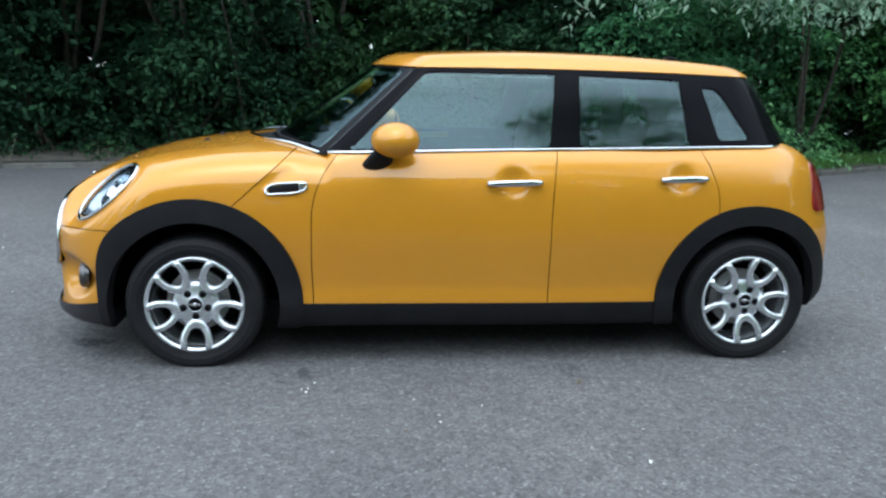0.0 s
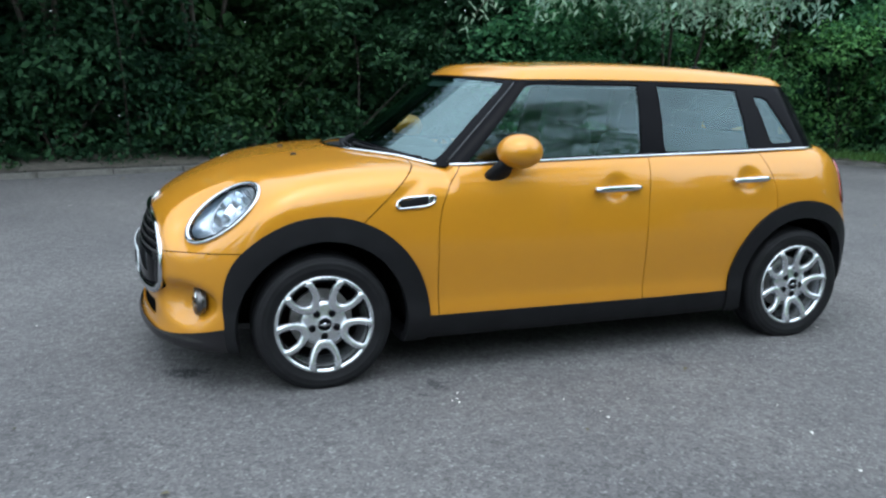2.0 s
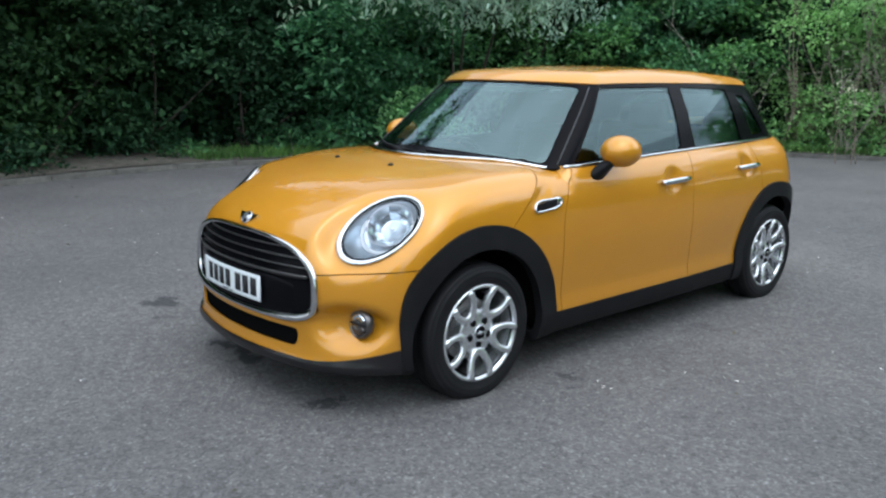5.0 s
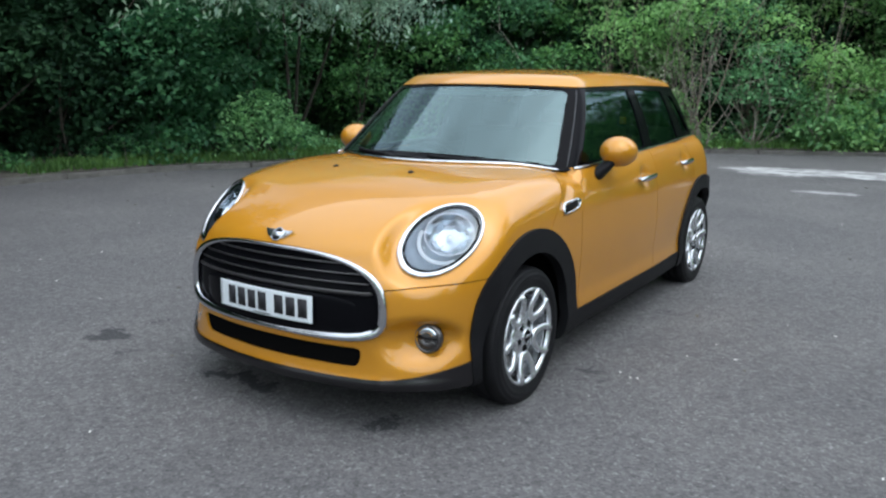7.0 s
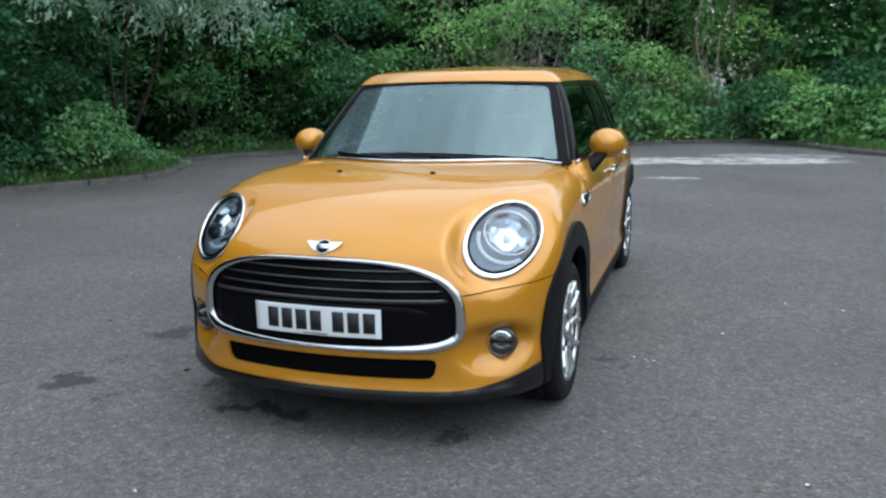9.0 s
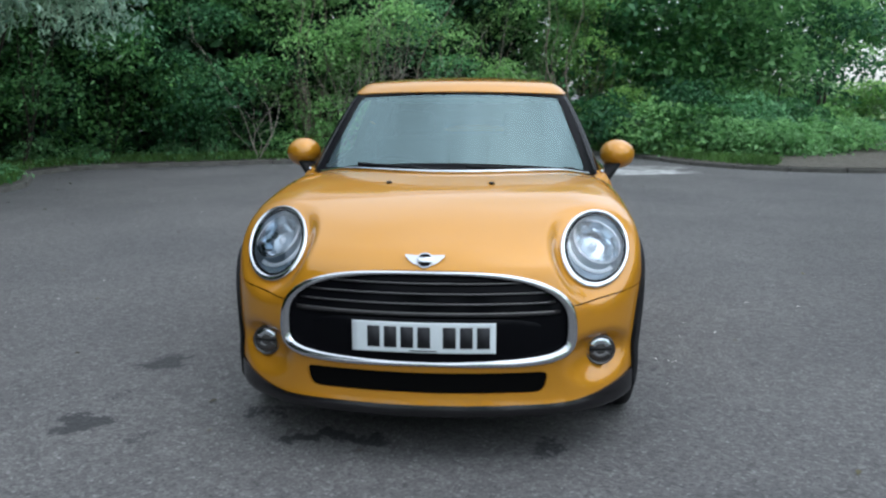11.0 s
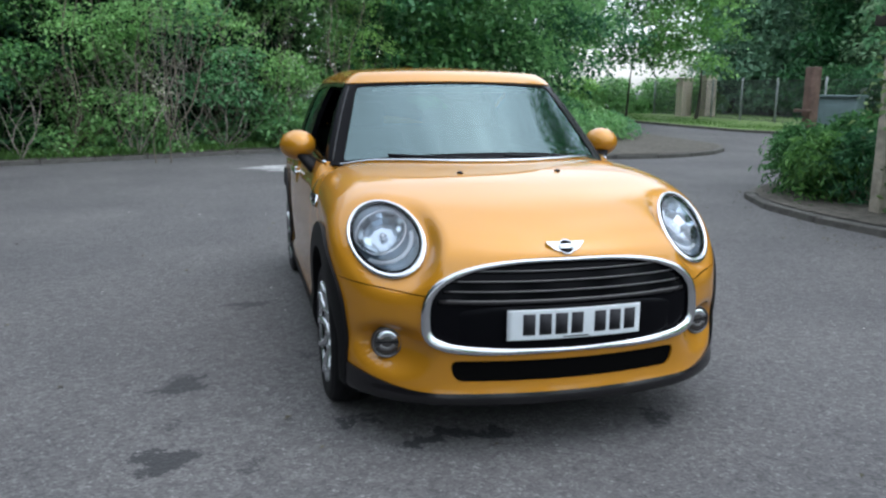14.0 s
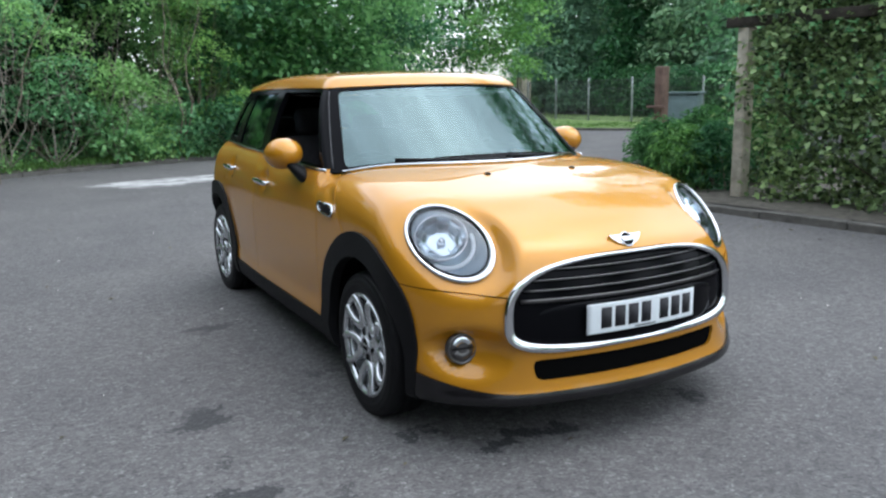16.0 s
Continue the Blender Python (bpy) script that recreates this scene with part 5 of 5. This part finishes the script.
# crowns above the view, added to keep sky light off the hedge
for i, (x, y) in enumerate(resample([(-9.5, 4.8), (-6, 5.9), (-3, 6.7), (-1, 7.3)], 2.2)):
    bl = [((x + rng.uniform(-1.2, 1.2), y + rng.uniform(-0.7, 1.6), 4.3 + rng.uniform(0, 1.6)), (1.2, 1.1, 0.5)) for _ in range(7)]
    plant("shading_canopy", "unseen crown added above the kerb to darken the wood's edge", "tree", (x, y + 3.2), bl, L_shade, 0.2, 9, 0.25, 7, 0.06, 5, group="overhanging crowns")

# ---- plants along the kerb ----
for x, y, h in along(KERB, 70, 0.25, 0.65, 0.35, 1.2, 0.02, 0.50):
    plant("bramble", "low leafy bramble at the wood's foot", "bramble", (x, y), [((x, y, h * 0.55), (0.45, 0.40, h * 0.6))], (L_mid if x > 6 else L_deep if x > 1.5 else L_shade), 0.075, 26, 0.10, 6, 0.008, 4, M_twig, "brambles")
for x, y, h in along(KERB, 26, 0.3, 0.75, 0.4, 1.2, 0.40, 0.50):
    plant("bramble", "fresh green bramble beside the kerb", "bramble", (x, y), [((x, y, h * 0.55), (0.45, 0.40, h * 0.6))], (L_light, L_mid)[int(y * 9) % 2], 0.075, 26, 0.10, 6, 0.008, 4, M_twig, "brambles")
plant("round_bush", "light green rounded bush on the grass", "bush", (5.1, 7.4), [((5.0, 7.35, 0.78), (0.55, 0.5, 0.42)), ((5.5, 7.5, 0.55), (0.42, 0.4, 0.35)), ((4.6, 7.5, 0.50), (0.4, 0.4, 0.35))], L_mid, 0.085, 36, 0.11, 7, 0.02, 8)


def grass(name, label, spots, h, leaf=None):
    n = len(spots)
    base = np.c_[spots[:, :2], 0.07 + 0 * spots[:, 2]]
    lean = rng.normal(0, 0.35, (n, 3))
    hh = h * rng.uniform(0.5, 1.3, (n, 1))
    tip = base + np.array([0, 0, 1.0]) * hh + lean * hh * np.array([1, 1, 0])
    side = unit(np.cross(np.array([0, 0, 1.0]), rng.normal(0, 1, (n, 3)))) * 0.010
    mid = base * 0.45 + tip * 0.55 + np.array([0, 0, 0.15]) * hh * 0.5
    v = np.stack([base - side, base + side, mid + side * 0.7, mid - side * 0.7, tip], 1).reshape(-1, 3)
    k = np.arange(n)[:, None] * 5
    t = np.concatenate([k + np.array([0, 1, 2]), k + np.array([0, 2, 3]), k + np.array([3, 2, 4])], 1).reshape(-1, 3)
    return tagged(part(name, tri_mesh(v, t), leaf or L_grass), label, "grass", kind="stuff")


grass("long_grass", "uncut green grass along the kerb", np.concatenate([along(KERB, 17000, 0, 1, 0.10, 1.1, 0.25, 0.53)]), 0.15)
grass("verge_grass", "short grass on the road verge", along(VERGE, 9000, 0, 1, 0.15, 3.0, 0.25, 0.85), 0.10)

# ---- willow branches hanging over the kerb ----
def hanging(x, y, z0, z1, spread, n, label):
    """A pendulous branch with narrow leaves, from z0 down to z1."""
    paths, pts, outs = [], [], []
    for i in range(n):
        a = np.array([x + rng.normal(0, spread), y + rng.normal(0, spread * 0.7), z0 + rng.uniform(0, 0.4)])
        ln = (z0 - z1) * rng.uniform(0.45, 1.0)
        sway = rng.normal(0, 0.22, 2)
        rows = [(np.array((x, y, z0 + 0.45)), 0.008)]
        for k in range(8):
            s = k / 7
            q = a + np.array([sway[0] * s, sway[1] * s, -ln * s**1.2])
            rows.append((q, 0.006 * (1 - 0.7 * s)))
            m = 6
            pts.append(np.tile(q, (m, 1)) + rng.normal(0, 0.075, (m, 3)))
            outs.append(rng.normal(0, 1, (m, 3)))
        paths.append(rows)
    base = np.array((x, y, z0))
    v, t = tubes(paths, 4)
    ob = empty("willow_branch")
    ob.location = base
    part("twig", tri_mesh(v - base, t), M_twig, ob)
    tagged(ob, label, "branch", "willow branches")
    v, t = leaf_mesh(np.concatenate(pts), unit(np.concatenate(outs)), 0.115, 0.38, 1.3, 0.3)
    part("foliage", tri_mesh(v - base, t), L_grey, ob)


for x, y, z1, sp, n in ((4.5, 6.3, 1.95, 0.5, 26), (5.3, 5.9, 1.85, 0.45, 26), (6.2, 5.8, 1.72, 0.40, 26), (6.8, 5.7, 1.85, 0.35, 20), (5.7, 6.4, 2.0, 0.6, 26), (-2.15, 5.6, 1.78, 0.10, 7), (3.6, 6.5, 2.0, 0.4, 16)):
    hanging(x, y, 3.1 if x > 0 else 3.4, z1, sp, n, "drooping silvery willow branch over the kerb")
plant("overhanging_bough", "leafy bough reaching out over the kerb", "tree", (-2.3, 8.6), [((-2.2 + rng.uniform(-0.5, 0.5), 5.7 + 0.5 * k, 3.35 + 0.1 * k), (0.5, 0.5, 0.3)) for k in range(6)], L_mid, 0.1, 22, 0.14, 7, 0.018, 1)
bl = [((5.4 + rng.uniform(-1.8, 1.8), 7.2 + rng.uniform(-1.0, 1.0), 3.2 + rng.uniform(0, 2.2)), (0.9, 0.8, 0.6)) for _ in range(10)]
plant("willow_tree", "silvery willow leaning out over the kerb", "tree", (6.7, 8.3), bl, L_grey, 0.10, 16, 0.18, 7, 0.04, 3, None, "", 0.3, 1.2)
for x, y, r, lean in ((8.3, 8.1, 0.026, -0.1), (11.3, 3.2, 0.016, 0.35), (11.5, 2.4, 0.018, -0.35), (11.0, 3.9, 0.015, 0.1), (13.2, -1.2, 0.024, 0.1)):
    base = np.array((x, y, 0.05))
    paths = []
    for q in range(3):
        d = np.array((rng.normal(0, 0.12) , lean + rng.normal(0, 0.2), 1.0))
        start = np.array((0, 0, 0.25 * q))
        paths.append([(start + d * k * 0.45 + np.array((0.08 * math.sin(k * 1.9 + q), 0.10 * math.cos(k * 1.4 + q), 0)), r * (1 - 0.22 * q) * (1 - 0.09 * k)) for k in range(9)])
    v, t = tubes(paths, 7)
    ob = part("tree_trunk", tri_mesh(v, t), M_twig if x > 10 else M_bark)
    ob.location = base
    tagged(ob, "slender bare grey stems among the leaves", "tree trunk", "slender trunks")



def bare_shrub(x, y, tall, n):
    """A leafless tangle of pale forking twigs."""
    base = np.array((x, y, 0.05))
    paths = []
    for i in range(n):
        a = rng.uniform(0, 2 * math.pi)
        lean = np.array((math.cos(a), math.sin(a), 0)) * rng.uniform(0.05, 0.8)
        h = tall * rng.uniform(0.6, 1.0)
        bend = rng.normal(0, 0.20, 3)
        stem = [np.array((0, 0, h * s)) + lean * h * s + bend * math.sin(4.4 * s) + rng.normal(0, 0.035, 3) for s in np.linspace(0, 1, 9)]
        r = rng.uniform(0.008, 0.016)
        paths.append([(p, r * (1 - 0.85 * k / 8)) for k, p in enumerate(stem)])
        for k in (3, 4, 5, 6, 7):
            d = unit(rng.normal(0, 1, 3) + np.array((0, 0, 0.35))) * rng.uniform(0.25, 0.75)
            paths.append([(stem[k] + d * s + np.array((0, 0, -0.08 * s * s)), r * 0.45 * (1 - 0.8 * s)) for s in (0, 0.35, 0.7, 1.0)])
    v, t = tubes(paths, 4)
    ob = part("bare_shrub", tri_mesh(v, t), M_pale_twig)
    ob.location = base
    return tagged(ob, "leafless shrub of tangled pale grey twigs", "shrub", "bare shrubs")


for x, y, tall, n in ((11.2, 2.9, 3.0, 11), (11.7, 2.1, 3.2, 11), (12.2, 1.3, 3.0, 10), (10.5, 4.7, 2.6, 6), (12.6, 0.2, 2.6, 7)):
    bare_shrub(x, y, tall, n)

M_blossom = leaf_material("cream_blossom", (0.55, 0.55, 0.38), (0.80, 0.80, 0.62), 0.3)
plant("flowering_elder", "elder sprig with flat cream flower heads", "shrub", (10.0, 2.3), [((9.55, 2.33, 1.42), (0.12, 0.12, 0.12)), ((9.75, 2.25, 0.98), (0.11, 0.10, 0.08)), ((9.70, 2.30, 1.22), (0.07, 0.07, 0.06))], M_blossom, 0.035, 50, 0.09, 5, 0.010, 3, M_twig)

# ---- the bed by the exit road ----
def dome(x, y, r, h, leaf, size, label, name="shrub"):
    plant(name, label, "shrub", (x, y), [((x, y, h * 0.55), (r, r, h * 0.5)), ((x + r * 0.4, y - r * 0.3, h * 0.45), (r * 0.7, r * 0.7, h * 0.4))], leaf, size, 26, 0.13, 8, 0.012, 7, M_twig, "shrubs by the exit road")


for x, y, r, h, lf in ((11.9, -4.7, 0.85, 0.85, 3), (11.9, -5.6, 0.75, 0.78, 3), (12.7, -6.5, 0.75, 0.80, 1), (13.6, -7.4, 0.8, 0.78, 3), (14.6, -8.3, 0.7, 0.7, 1), (12.5, -4.1, 0.85, 1.15, 0), (13.1, -5.3, 0.95, 1.25, 1), (14.0, -6.3, 1.0, 1.2, 0), (14.9, -7.3, 0.9, 1.0, 1), (13.6, -4.0, 1.0, 1.6, 0), (14.5, -5.1, 1.0, 1.6, 0), (12.7, -3.2, 0.8, 1.2, 1), (13.4, -2.2, 0.85, 1.3, 0), (13.5, -1.0, 0.7, 1.2, 1), (12.9, 0.2, 0.7, 1.1, 1)):
    dome(x, y, r, h, (L_deep, L_mid, L_grey, L_light)[lf], 0.115, ("mid-green spreading shrub in the bed", "bright green low mounded shrub", "grey-green leggy shrub in the bed", "bright green low mounded shrub")[lf])
for x, y, s in ((15.3, -4.4, 1.0), (16.6, -7.0, 1.0), (19.5, -8.8, 1.05), (15.0, -1.8, 1.0), (17.6, -5.2, 1.1), (22.6, -10.2, 1.15), (24.6, -10.6, 1.15), (26.6, -10.8, 1.2), (28.4, -15.9, 1.25)):
    far = x > 20
    over = 1.3 if 24 < x < 27 else 0.0
    bl = [((x + rng.uniform(-1.2, 1.2) * (k > 0), y - over * min(k, 2) / 2 + rng.uniform(-1.2, 1.2) * (k > 0), (2.65 if far else 1.75) + 0.36 * k), (rng.uniform(0.8, 1.35) * s, rng.uniform(0.8, 1.35) * s, rng.uniform(0.35, 0.6))) for k in range(13)]
    plant("roadside_tree", "broad-leaved tree with sky showing through", "tree", (x, y), bl, (L_deep, L_mid, L_deep)[int(x * 10) % 3], 0.19, 5.0, 0.30, 7, 0.07, 1, group="roadside trees")

# ---- beyond the exit road ----
FENCE = [(31.5, -19.0), (26.5, -18.9), (22.5, -18.4), (19.3, -18.2), (17.9, -18.9), (17.0, -20.4), (16.4, -22.6)]
fence = empty("wire_fence")
tagged(fence, "dark wire-mesh fence on steel posts beyond the road", "fence")
fp = resample(FENCE, 2.3)
for k, (x, y) in enumerate(fp):
    part("fence_post", block((x, y, 0.90), (0.06, 0.06, 1.75), 0.008, 1), M_galv, fence)
for (x0, y0), (x1, y1) in zip(fp, fp[1:]):
    d = np.array([x1 - x0, y1 - y0, 0.0])
    bars = []
    for i in range(1, 56):
        q = np.array([x0, y0, 0]) + d * i / 56
        bars.append([(q + [0, 0, 0.15], 0.004), (q + [0, 0, 1.70], 0.004)])
    for h in (0.18, 0.55, 0.95, 1.35, 1.68):
        bars.append([(np.array([x0, y0, h]), 0.006), (np.array([x1, y1, h]), 0.006)])
    v, t = tubes(bars, 4)
    tagged(part("fence_panel", tri_mesh(v, t), M_fence, fence), "fine dark wire mesh", kind="stuff")


def pillar(x, y, h):
    """A gate pier of brick courses with a cap."""
    p = empty("brick_pier")
    tagged(p, "buff brick gate pier with a flat cap", "pier", "brick piers")
    p.location = (x, y, 0.08)
    part("core", block((0, 0, h / 2), (0.48, 0.48, h), 0), M_conc, p)
    me = bm_mesh(block((0, 0, 0), (0.25, 0.52, 0.068), 0.006, 1), False, "brick")
    me.materials.append(M_brick)
    z, k = 0.04, 0
    while z < h - 0.03:
        for sgn in (-1, 1):
            ob = part("brick", me, None, p)
            ob.matrix_basis = Matrix.Translation((0.131 * sgn, 0, z)) if k % 2 else Matrix.Translation((0, 0.131 * sgn, z)) @ Matrix.Rotation(radians(90), 4, "Z")
        z += 0.078
        k += 1
    part("cap", block((0, 0, h + 0.03), (0.58, 0.58, 0.07), 0.012, 2), M_conc, p)


pillar(28.4, -18.75, 1.70)
pillar(27.6, -19.45, 1.80)
bl = [((25.2 + rng.uniform(-1.1, 1.1) * (k > 0), -17.4 + rng.uniform(-1.1, 1.1) * (k > 0), 2.45 + 0.36 * k), (1.05, 1.05, 0.55)) for k in range(15)]
plant("verge_tree", "small leafy tree on the grass verge", "tree", (25.2, -17.4), bl, L_mid, 0.2, 7, 0.30, 7, 0.09, 1)
for i, (x, y) in enumerate(resample([(37, -28.5), (30, -31), (23, -34), (17, -36), (11, -34)], 3.6)):
    tall = 9 + 4 * ((i * 7) % 3)
    bl = [((x + rng.uniform(-1.4, 1.4), y + rng.uniform(-1.4, 1.4), 0.7 + (tall - 1.2) * k / 9), (2.6 * (1 - 0.055 * k), 2.6 * (1 - 0.055 * k), 1.2)) for k in range(10)]
    plant("far_tree", "tall grey-green tree beyond the fence", "tree", (x, y), bl, L_hazy, 0.34, 5.5, 0.5, 8, 0.2, 4, group="far trees")
for x, y in resample([(26, -8), (34, -9.5), (46, -11)], 5.5):
    bl = [((x + rng.uniform(-1.5, 1.5), y + rng.uniform(-1, 1), 1.0 + 0.9 * k), (1.6, 1.6, 0.9)) for k in range(6)]
    plant("far_tree", "leafy tree along the exit road", "tree", (x, y), bl, L_mid, 0.24, 5, 0.35, 8, 0.12, 4, group="far trees")

for x, y in resample([(38, -6), (36.5, -11), (35, -15.0), (33.4, -18.2), (32.2, -21.5)], 1.7):
    bl = [((x + rng.uniform(-0.5, 0.5), y + rng.uniform(-0.5, 0.5), 0.3 + 0.42 * k), (1.2, 1.2, 0.40)) for k in range(4)]
    plant("hedge_shrub", "fresh green hedge shrub along the far road", "shrub", (x, y), bl, L_light, 0.2, 9, 0.2, 7, 0.03, 3, group="hedge along the road")
for x, y in resample([(27, -24.5), (23.5, -23.5), (21, -23), (19.3, -25), (18.5, -29)], 1.7):
    bl = [((x + rng.uniform(-0.5, 0.5), y + rng.uniform(-0.5, 0.5), 0.4 + 0.5 * k), (1.1, 1.1, 0.5)) for k in range(4)]
    plant("boundary_shrub", "dark green shrub growing behind the wire fence", "shrub", (x, y), bl, L_deep, 0.16, 10, 0.2, 7, 0.03, 4, group="boundary shrubs")

for i, (x, y) in enumerate(resample([(32, -23.5), (27, -24.5), (22.5, -25.5), (18.5, -28)], 2.6)):
    tall = 9.0 + 1.5 * ((i * 5) % 3)
    bl = [((x + rng.uniform(-0.5, 0.5), y + rng.uniform(-0.5, 0.5), 1.2 + (tall - 1.5) * k / 11), (1.7 * (1 - 0.045 * k), 1.7 * (1 - 0.045 * k), 0.7)) for k in range(12)]
    plant("conifer", "tall dark green conifer behind the wire fence", "tree", (x, y), bl, (L_hazy, L_hazy, L_deep)[i % 3], 0.26, 7, 0.32, 8, 0.14, 2, group="conifers behind the fence")

# ---- the near bed: shrubs, posts, ivy ----
post = empty("concrete_post")
tagged(post, "weathered concrete post carrying a dark beam, wrapped in ivy", "post")
post.location = (2.20, -5.30, 0.05)
part("shaft", block((0, 0, 0.96), (0.145, 0.145, 1.92), 0.015, 2), M_conc, post)
part("beam", block((-1.0, -0.10, 1.975), (2.45, 0.11, 0.11), 0.01, 2, Matrix.Rotation(radians(8), 3, "Z")), M_bark, post, "dark timber beam")
timber = part("timber_post", block((0, 0, 0.79), (0.15, 0.14, 1.56), 0.02, 2), M_wood)
timber.location = (4.25, -6.0, 0.05)
tagged(timber, "weathered brown square timber post behind shrubs", "post")
part("cross_piece", block((-0.02, 0.12, 1.02), (0.34, 0.03, 0.04), 0.006), M_wood, timber)
cab = part("metal_cabinet", block((0, 0, 0.62), (0.50, 0.34, 1.24), 0.02, 2), M_cab)
cab.matrix_basis = pose(4.62, -6.78, 0.0, 0, 0, 30)
tagged(cab, "grey-green steel service cabinet behind shrubs", "cabinet")
part("cabinet_door", block((0, 0.172, 0.62), (0.40, 0.012, 1.04), 0.004), M_cab, cab)
part("cabinet_roof", block((0, 0, 1.25), (0.56, 0.40, 0.035), 0.008), M_cab, cab)
part("door_handle", block((0.14, 0.185, 0.64), (0.025, 0.02, 0.10), 0.004), M_fence, cab)
bl = []
for k in range(16):
    x = 1.80 - 0.33 * k
    for z in (0.25, 0.85, 1.5, 2.0, 2.5):
        bl.append(((x + rng.uniform(-0.1, 0.1), -5.40 - 0.05 * k + rng.uniform(-0.20, 0.10), z), (0.36, 0.22, 0.42)))
bl[:0] = [((1.78, -5.24, 2.36), (0.42, 0.24, 0.26)), ((1.62, -5.14, 1.80), (0.30, 0.16, 0.34)), ((1.98, -5.16, 1.35), (0.12, 0.08, 0.40))]
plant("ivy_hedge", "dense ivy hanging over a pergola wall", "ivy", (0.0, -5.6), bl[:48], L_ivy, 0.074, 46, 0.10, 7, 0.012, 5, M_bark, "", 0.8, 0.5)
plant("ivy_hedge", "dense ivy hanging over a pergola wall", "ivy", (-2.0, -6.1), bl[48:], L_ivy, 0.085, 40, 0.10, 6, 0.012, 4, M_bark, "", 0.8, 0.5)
for x, y, r, h in ((3.72, -5.60, 0.40, 0.94), (3.10, -5.40, 0.42, 0.85), (4.2, -6.0, 0.4, 0.85), (3.4, -6.1, 0.5, 1.05), (2.75, -5.55, 0.35, 0.9), (2.9, -6.6, 0.5, 1.0)):
    bl = [((x, y, h * 0.5), (r, r, h * 0.48)), ((x + 0.1, y + 0.08, h * 0.68), (r * 0.75, r * 0.7, h * 0.36))]
    plant("feathery_shrub", "feathery dark green shrub behind the kerb", "shrub", (x, y), bl, (L_deep, L_spiky, L_spiky)[int(x * 10) % 3], 0.105, 105, 0.08, 7, 0.010, 12, M_twig, "feathery shrubs", 0.22, -1.1)
bl = [((3.9 + rng.uniform(-1.5, 1.5) * (k > 0), -7.8 + rng.uniform(-1, 1) * (k > 0), 2.3 + 0.45 * k), (1.0, 1.0, 0.55)) for k in range(15)]
plant("overhanging_tree", "leafy tree rising behind the pergola", "tree", (3.9, -8.0), bl, L_mid, 0.11, 16, 0.16, 7, 0.05, 1)
for i, (x, y, tall) in enumerate(((7.5, -15, 9), (3.5, -14, 8), (-1, -16, 7), (-6, -17, 8), (-11, -15, 9), (-16, -10, 9), (-19, -4, 8), (-21, 2, 9), (10.5, -21, 9))):
    bl = [((x + rng.uniform(-1.6, 1.6), y + rng.uniform(-1.6, 1.6), 1.4 + (tall - 2) * k / 8), (1.9 - 0.1 * k, 1.9 - 0.1 * k, 1.0)) for k in range(9)]
    plant("park_tree", "tall leafy tree on the far side of the car park", "tree", (x, y), bl, L_mid, 0.26, 4, 0.35, 8, 0.16, 5, group="park trees")

# ---- litter on the asphalt ----
def specks(name, label, spots, size, material, category):
    n = len(spots)
    me_v, me_t = leaf_mesh(np.c_[spots, np.full(n, 0.008)], np.tile([0, 0, 4.0], (n, 1)), size, 0.6, 0.0, 3.0)
    me_v[:, 2] = np.clip(me_v[:, 2], 0.003, 0.02)
    return tagged(part(name, tri_mesh(me_v, me_t), material), label, category, kind="stuff")


M_fleck = simple("pale_stone_chip", (0.62, 0.60, 0.56), 0.8)
known = np.array([(-0.776, -1.109), (-0.247, -1.405), (-0.066, -1.322), (0.455, -1.829), (-2.58, 0.447), (-0.75, -1.05), (-0.80, -1.12)])
specks("pale_chip", "pale stone chips scattered on the asphalt", np.concatenate([known, np.c_[rng.uniform(-5, 6, 110), rng.uniform(-4, 6, 110)]]), 0.020, M_fleck, "stone chips")
specks("fallen_leaf", "dry leaves and bits scattered on asphalt", np.concatenate([np.c_[rng.uniform(-5, 8, 90), rng.uniform(-4, 7, 90)], along(KERB, 300, 0, 1, -0.8, -0.1, 0.05, 0.9)[:, :2], along(ISLE, 160, 0, 1, -0.7, -0.05, 0.2, 0.9)[:, :2]]), 0.04, L_dry, "fallen leaves")

# ---- kerb stones ----
def kerb(name, line, label):
    """Kerb stones end to end along a line, each its own piece."""
    root = part(name, mesh_of(*(lambda q: ([(*p, 0.01) for p in q] + [(*p, 0.075) for p in q], [(i, i + 1, len(q) + i + 1, len(q) + i) for i in range(len(q) - 1)]))(resample(line, 0.9) + 0.02), smooth=False), M_kerb)
    tagged(root, label, "kerb", kind="structure")
    q = resample(line, 0.90)
    meshes = []
    for k in range(4):
        b = block((0, 0, 0.04), (0.892, 0.125, 0.12), 0.014, 2)
        for v in b.verts:
            v.co += Vector((rng.normal(0, 0.0015), rng.normal(0, 0.002), rng.normal(0, 0.002)))
        me = bm_mesh(b, False, "kerb_stone")
        me.materials.append(M_kerb)
        meshes.append(me)
    for i, (a, b) in enumerate(zip(q, q[1:])):
        c = (a + b) / 2
        d = b - a
        ob = part("kerb_stone", meshes[i % 4], None, root)
        ob.matrix_basis = pose(c[0], c[1], rng.normal(0, 0.004) - 0.025, 0, 0, math.degrees(math.atan2(d[1], d[0])) + rng.normal(0, 0.4)) @ Matrix.Diagonal((np.linalg.norm(d) / 0.90, 1, 1, 1))


kerb("kerb_far", KERB, "weathered concrete kerb along the wood")
kerb("kerb_near", ISLE, "weathered concrete kerb of the near bed")
kerb("kerb_road", VERGE, "concrete kerb of the road verge")
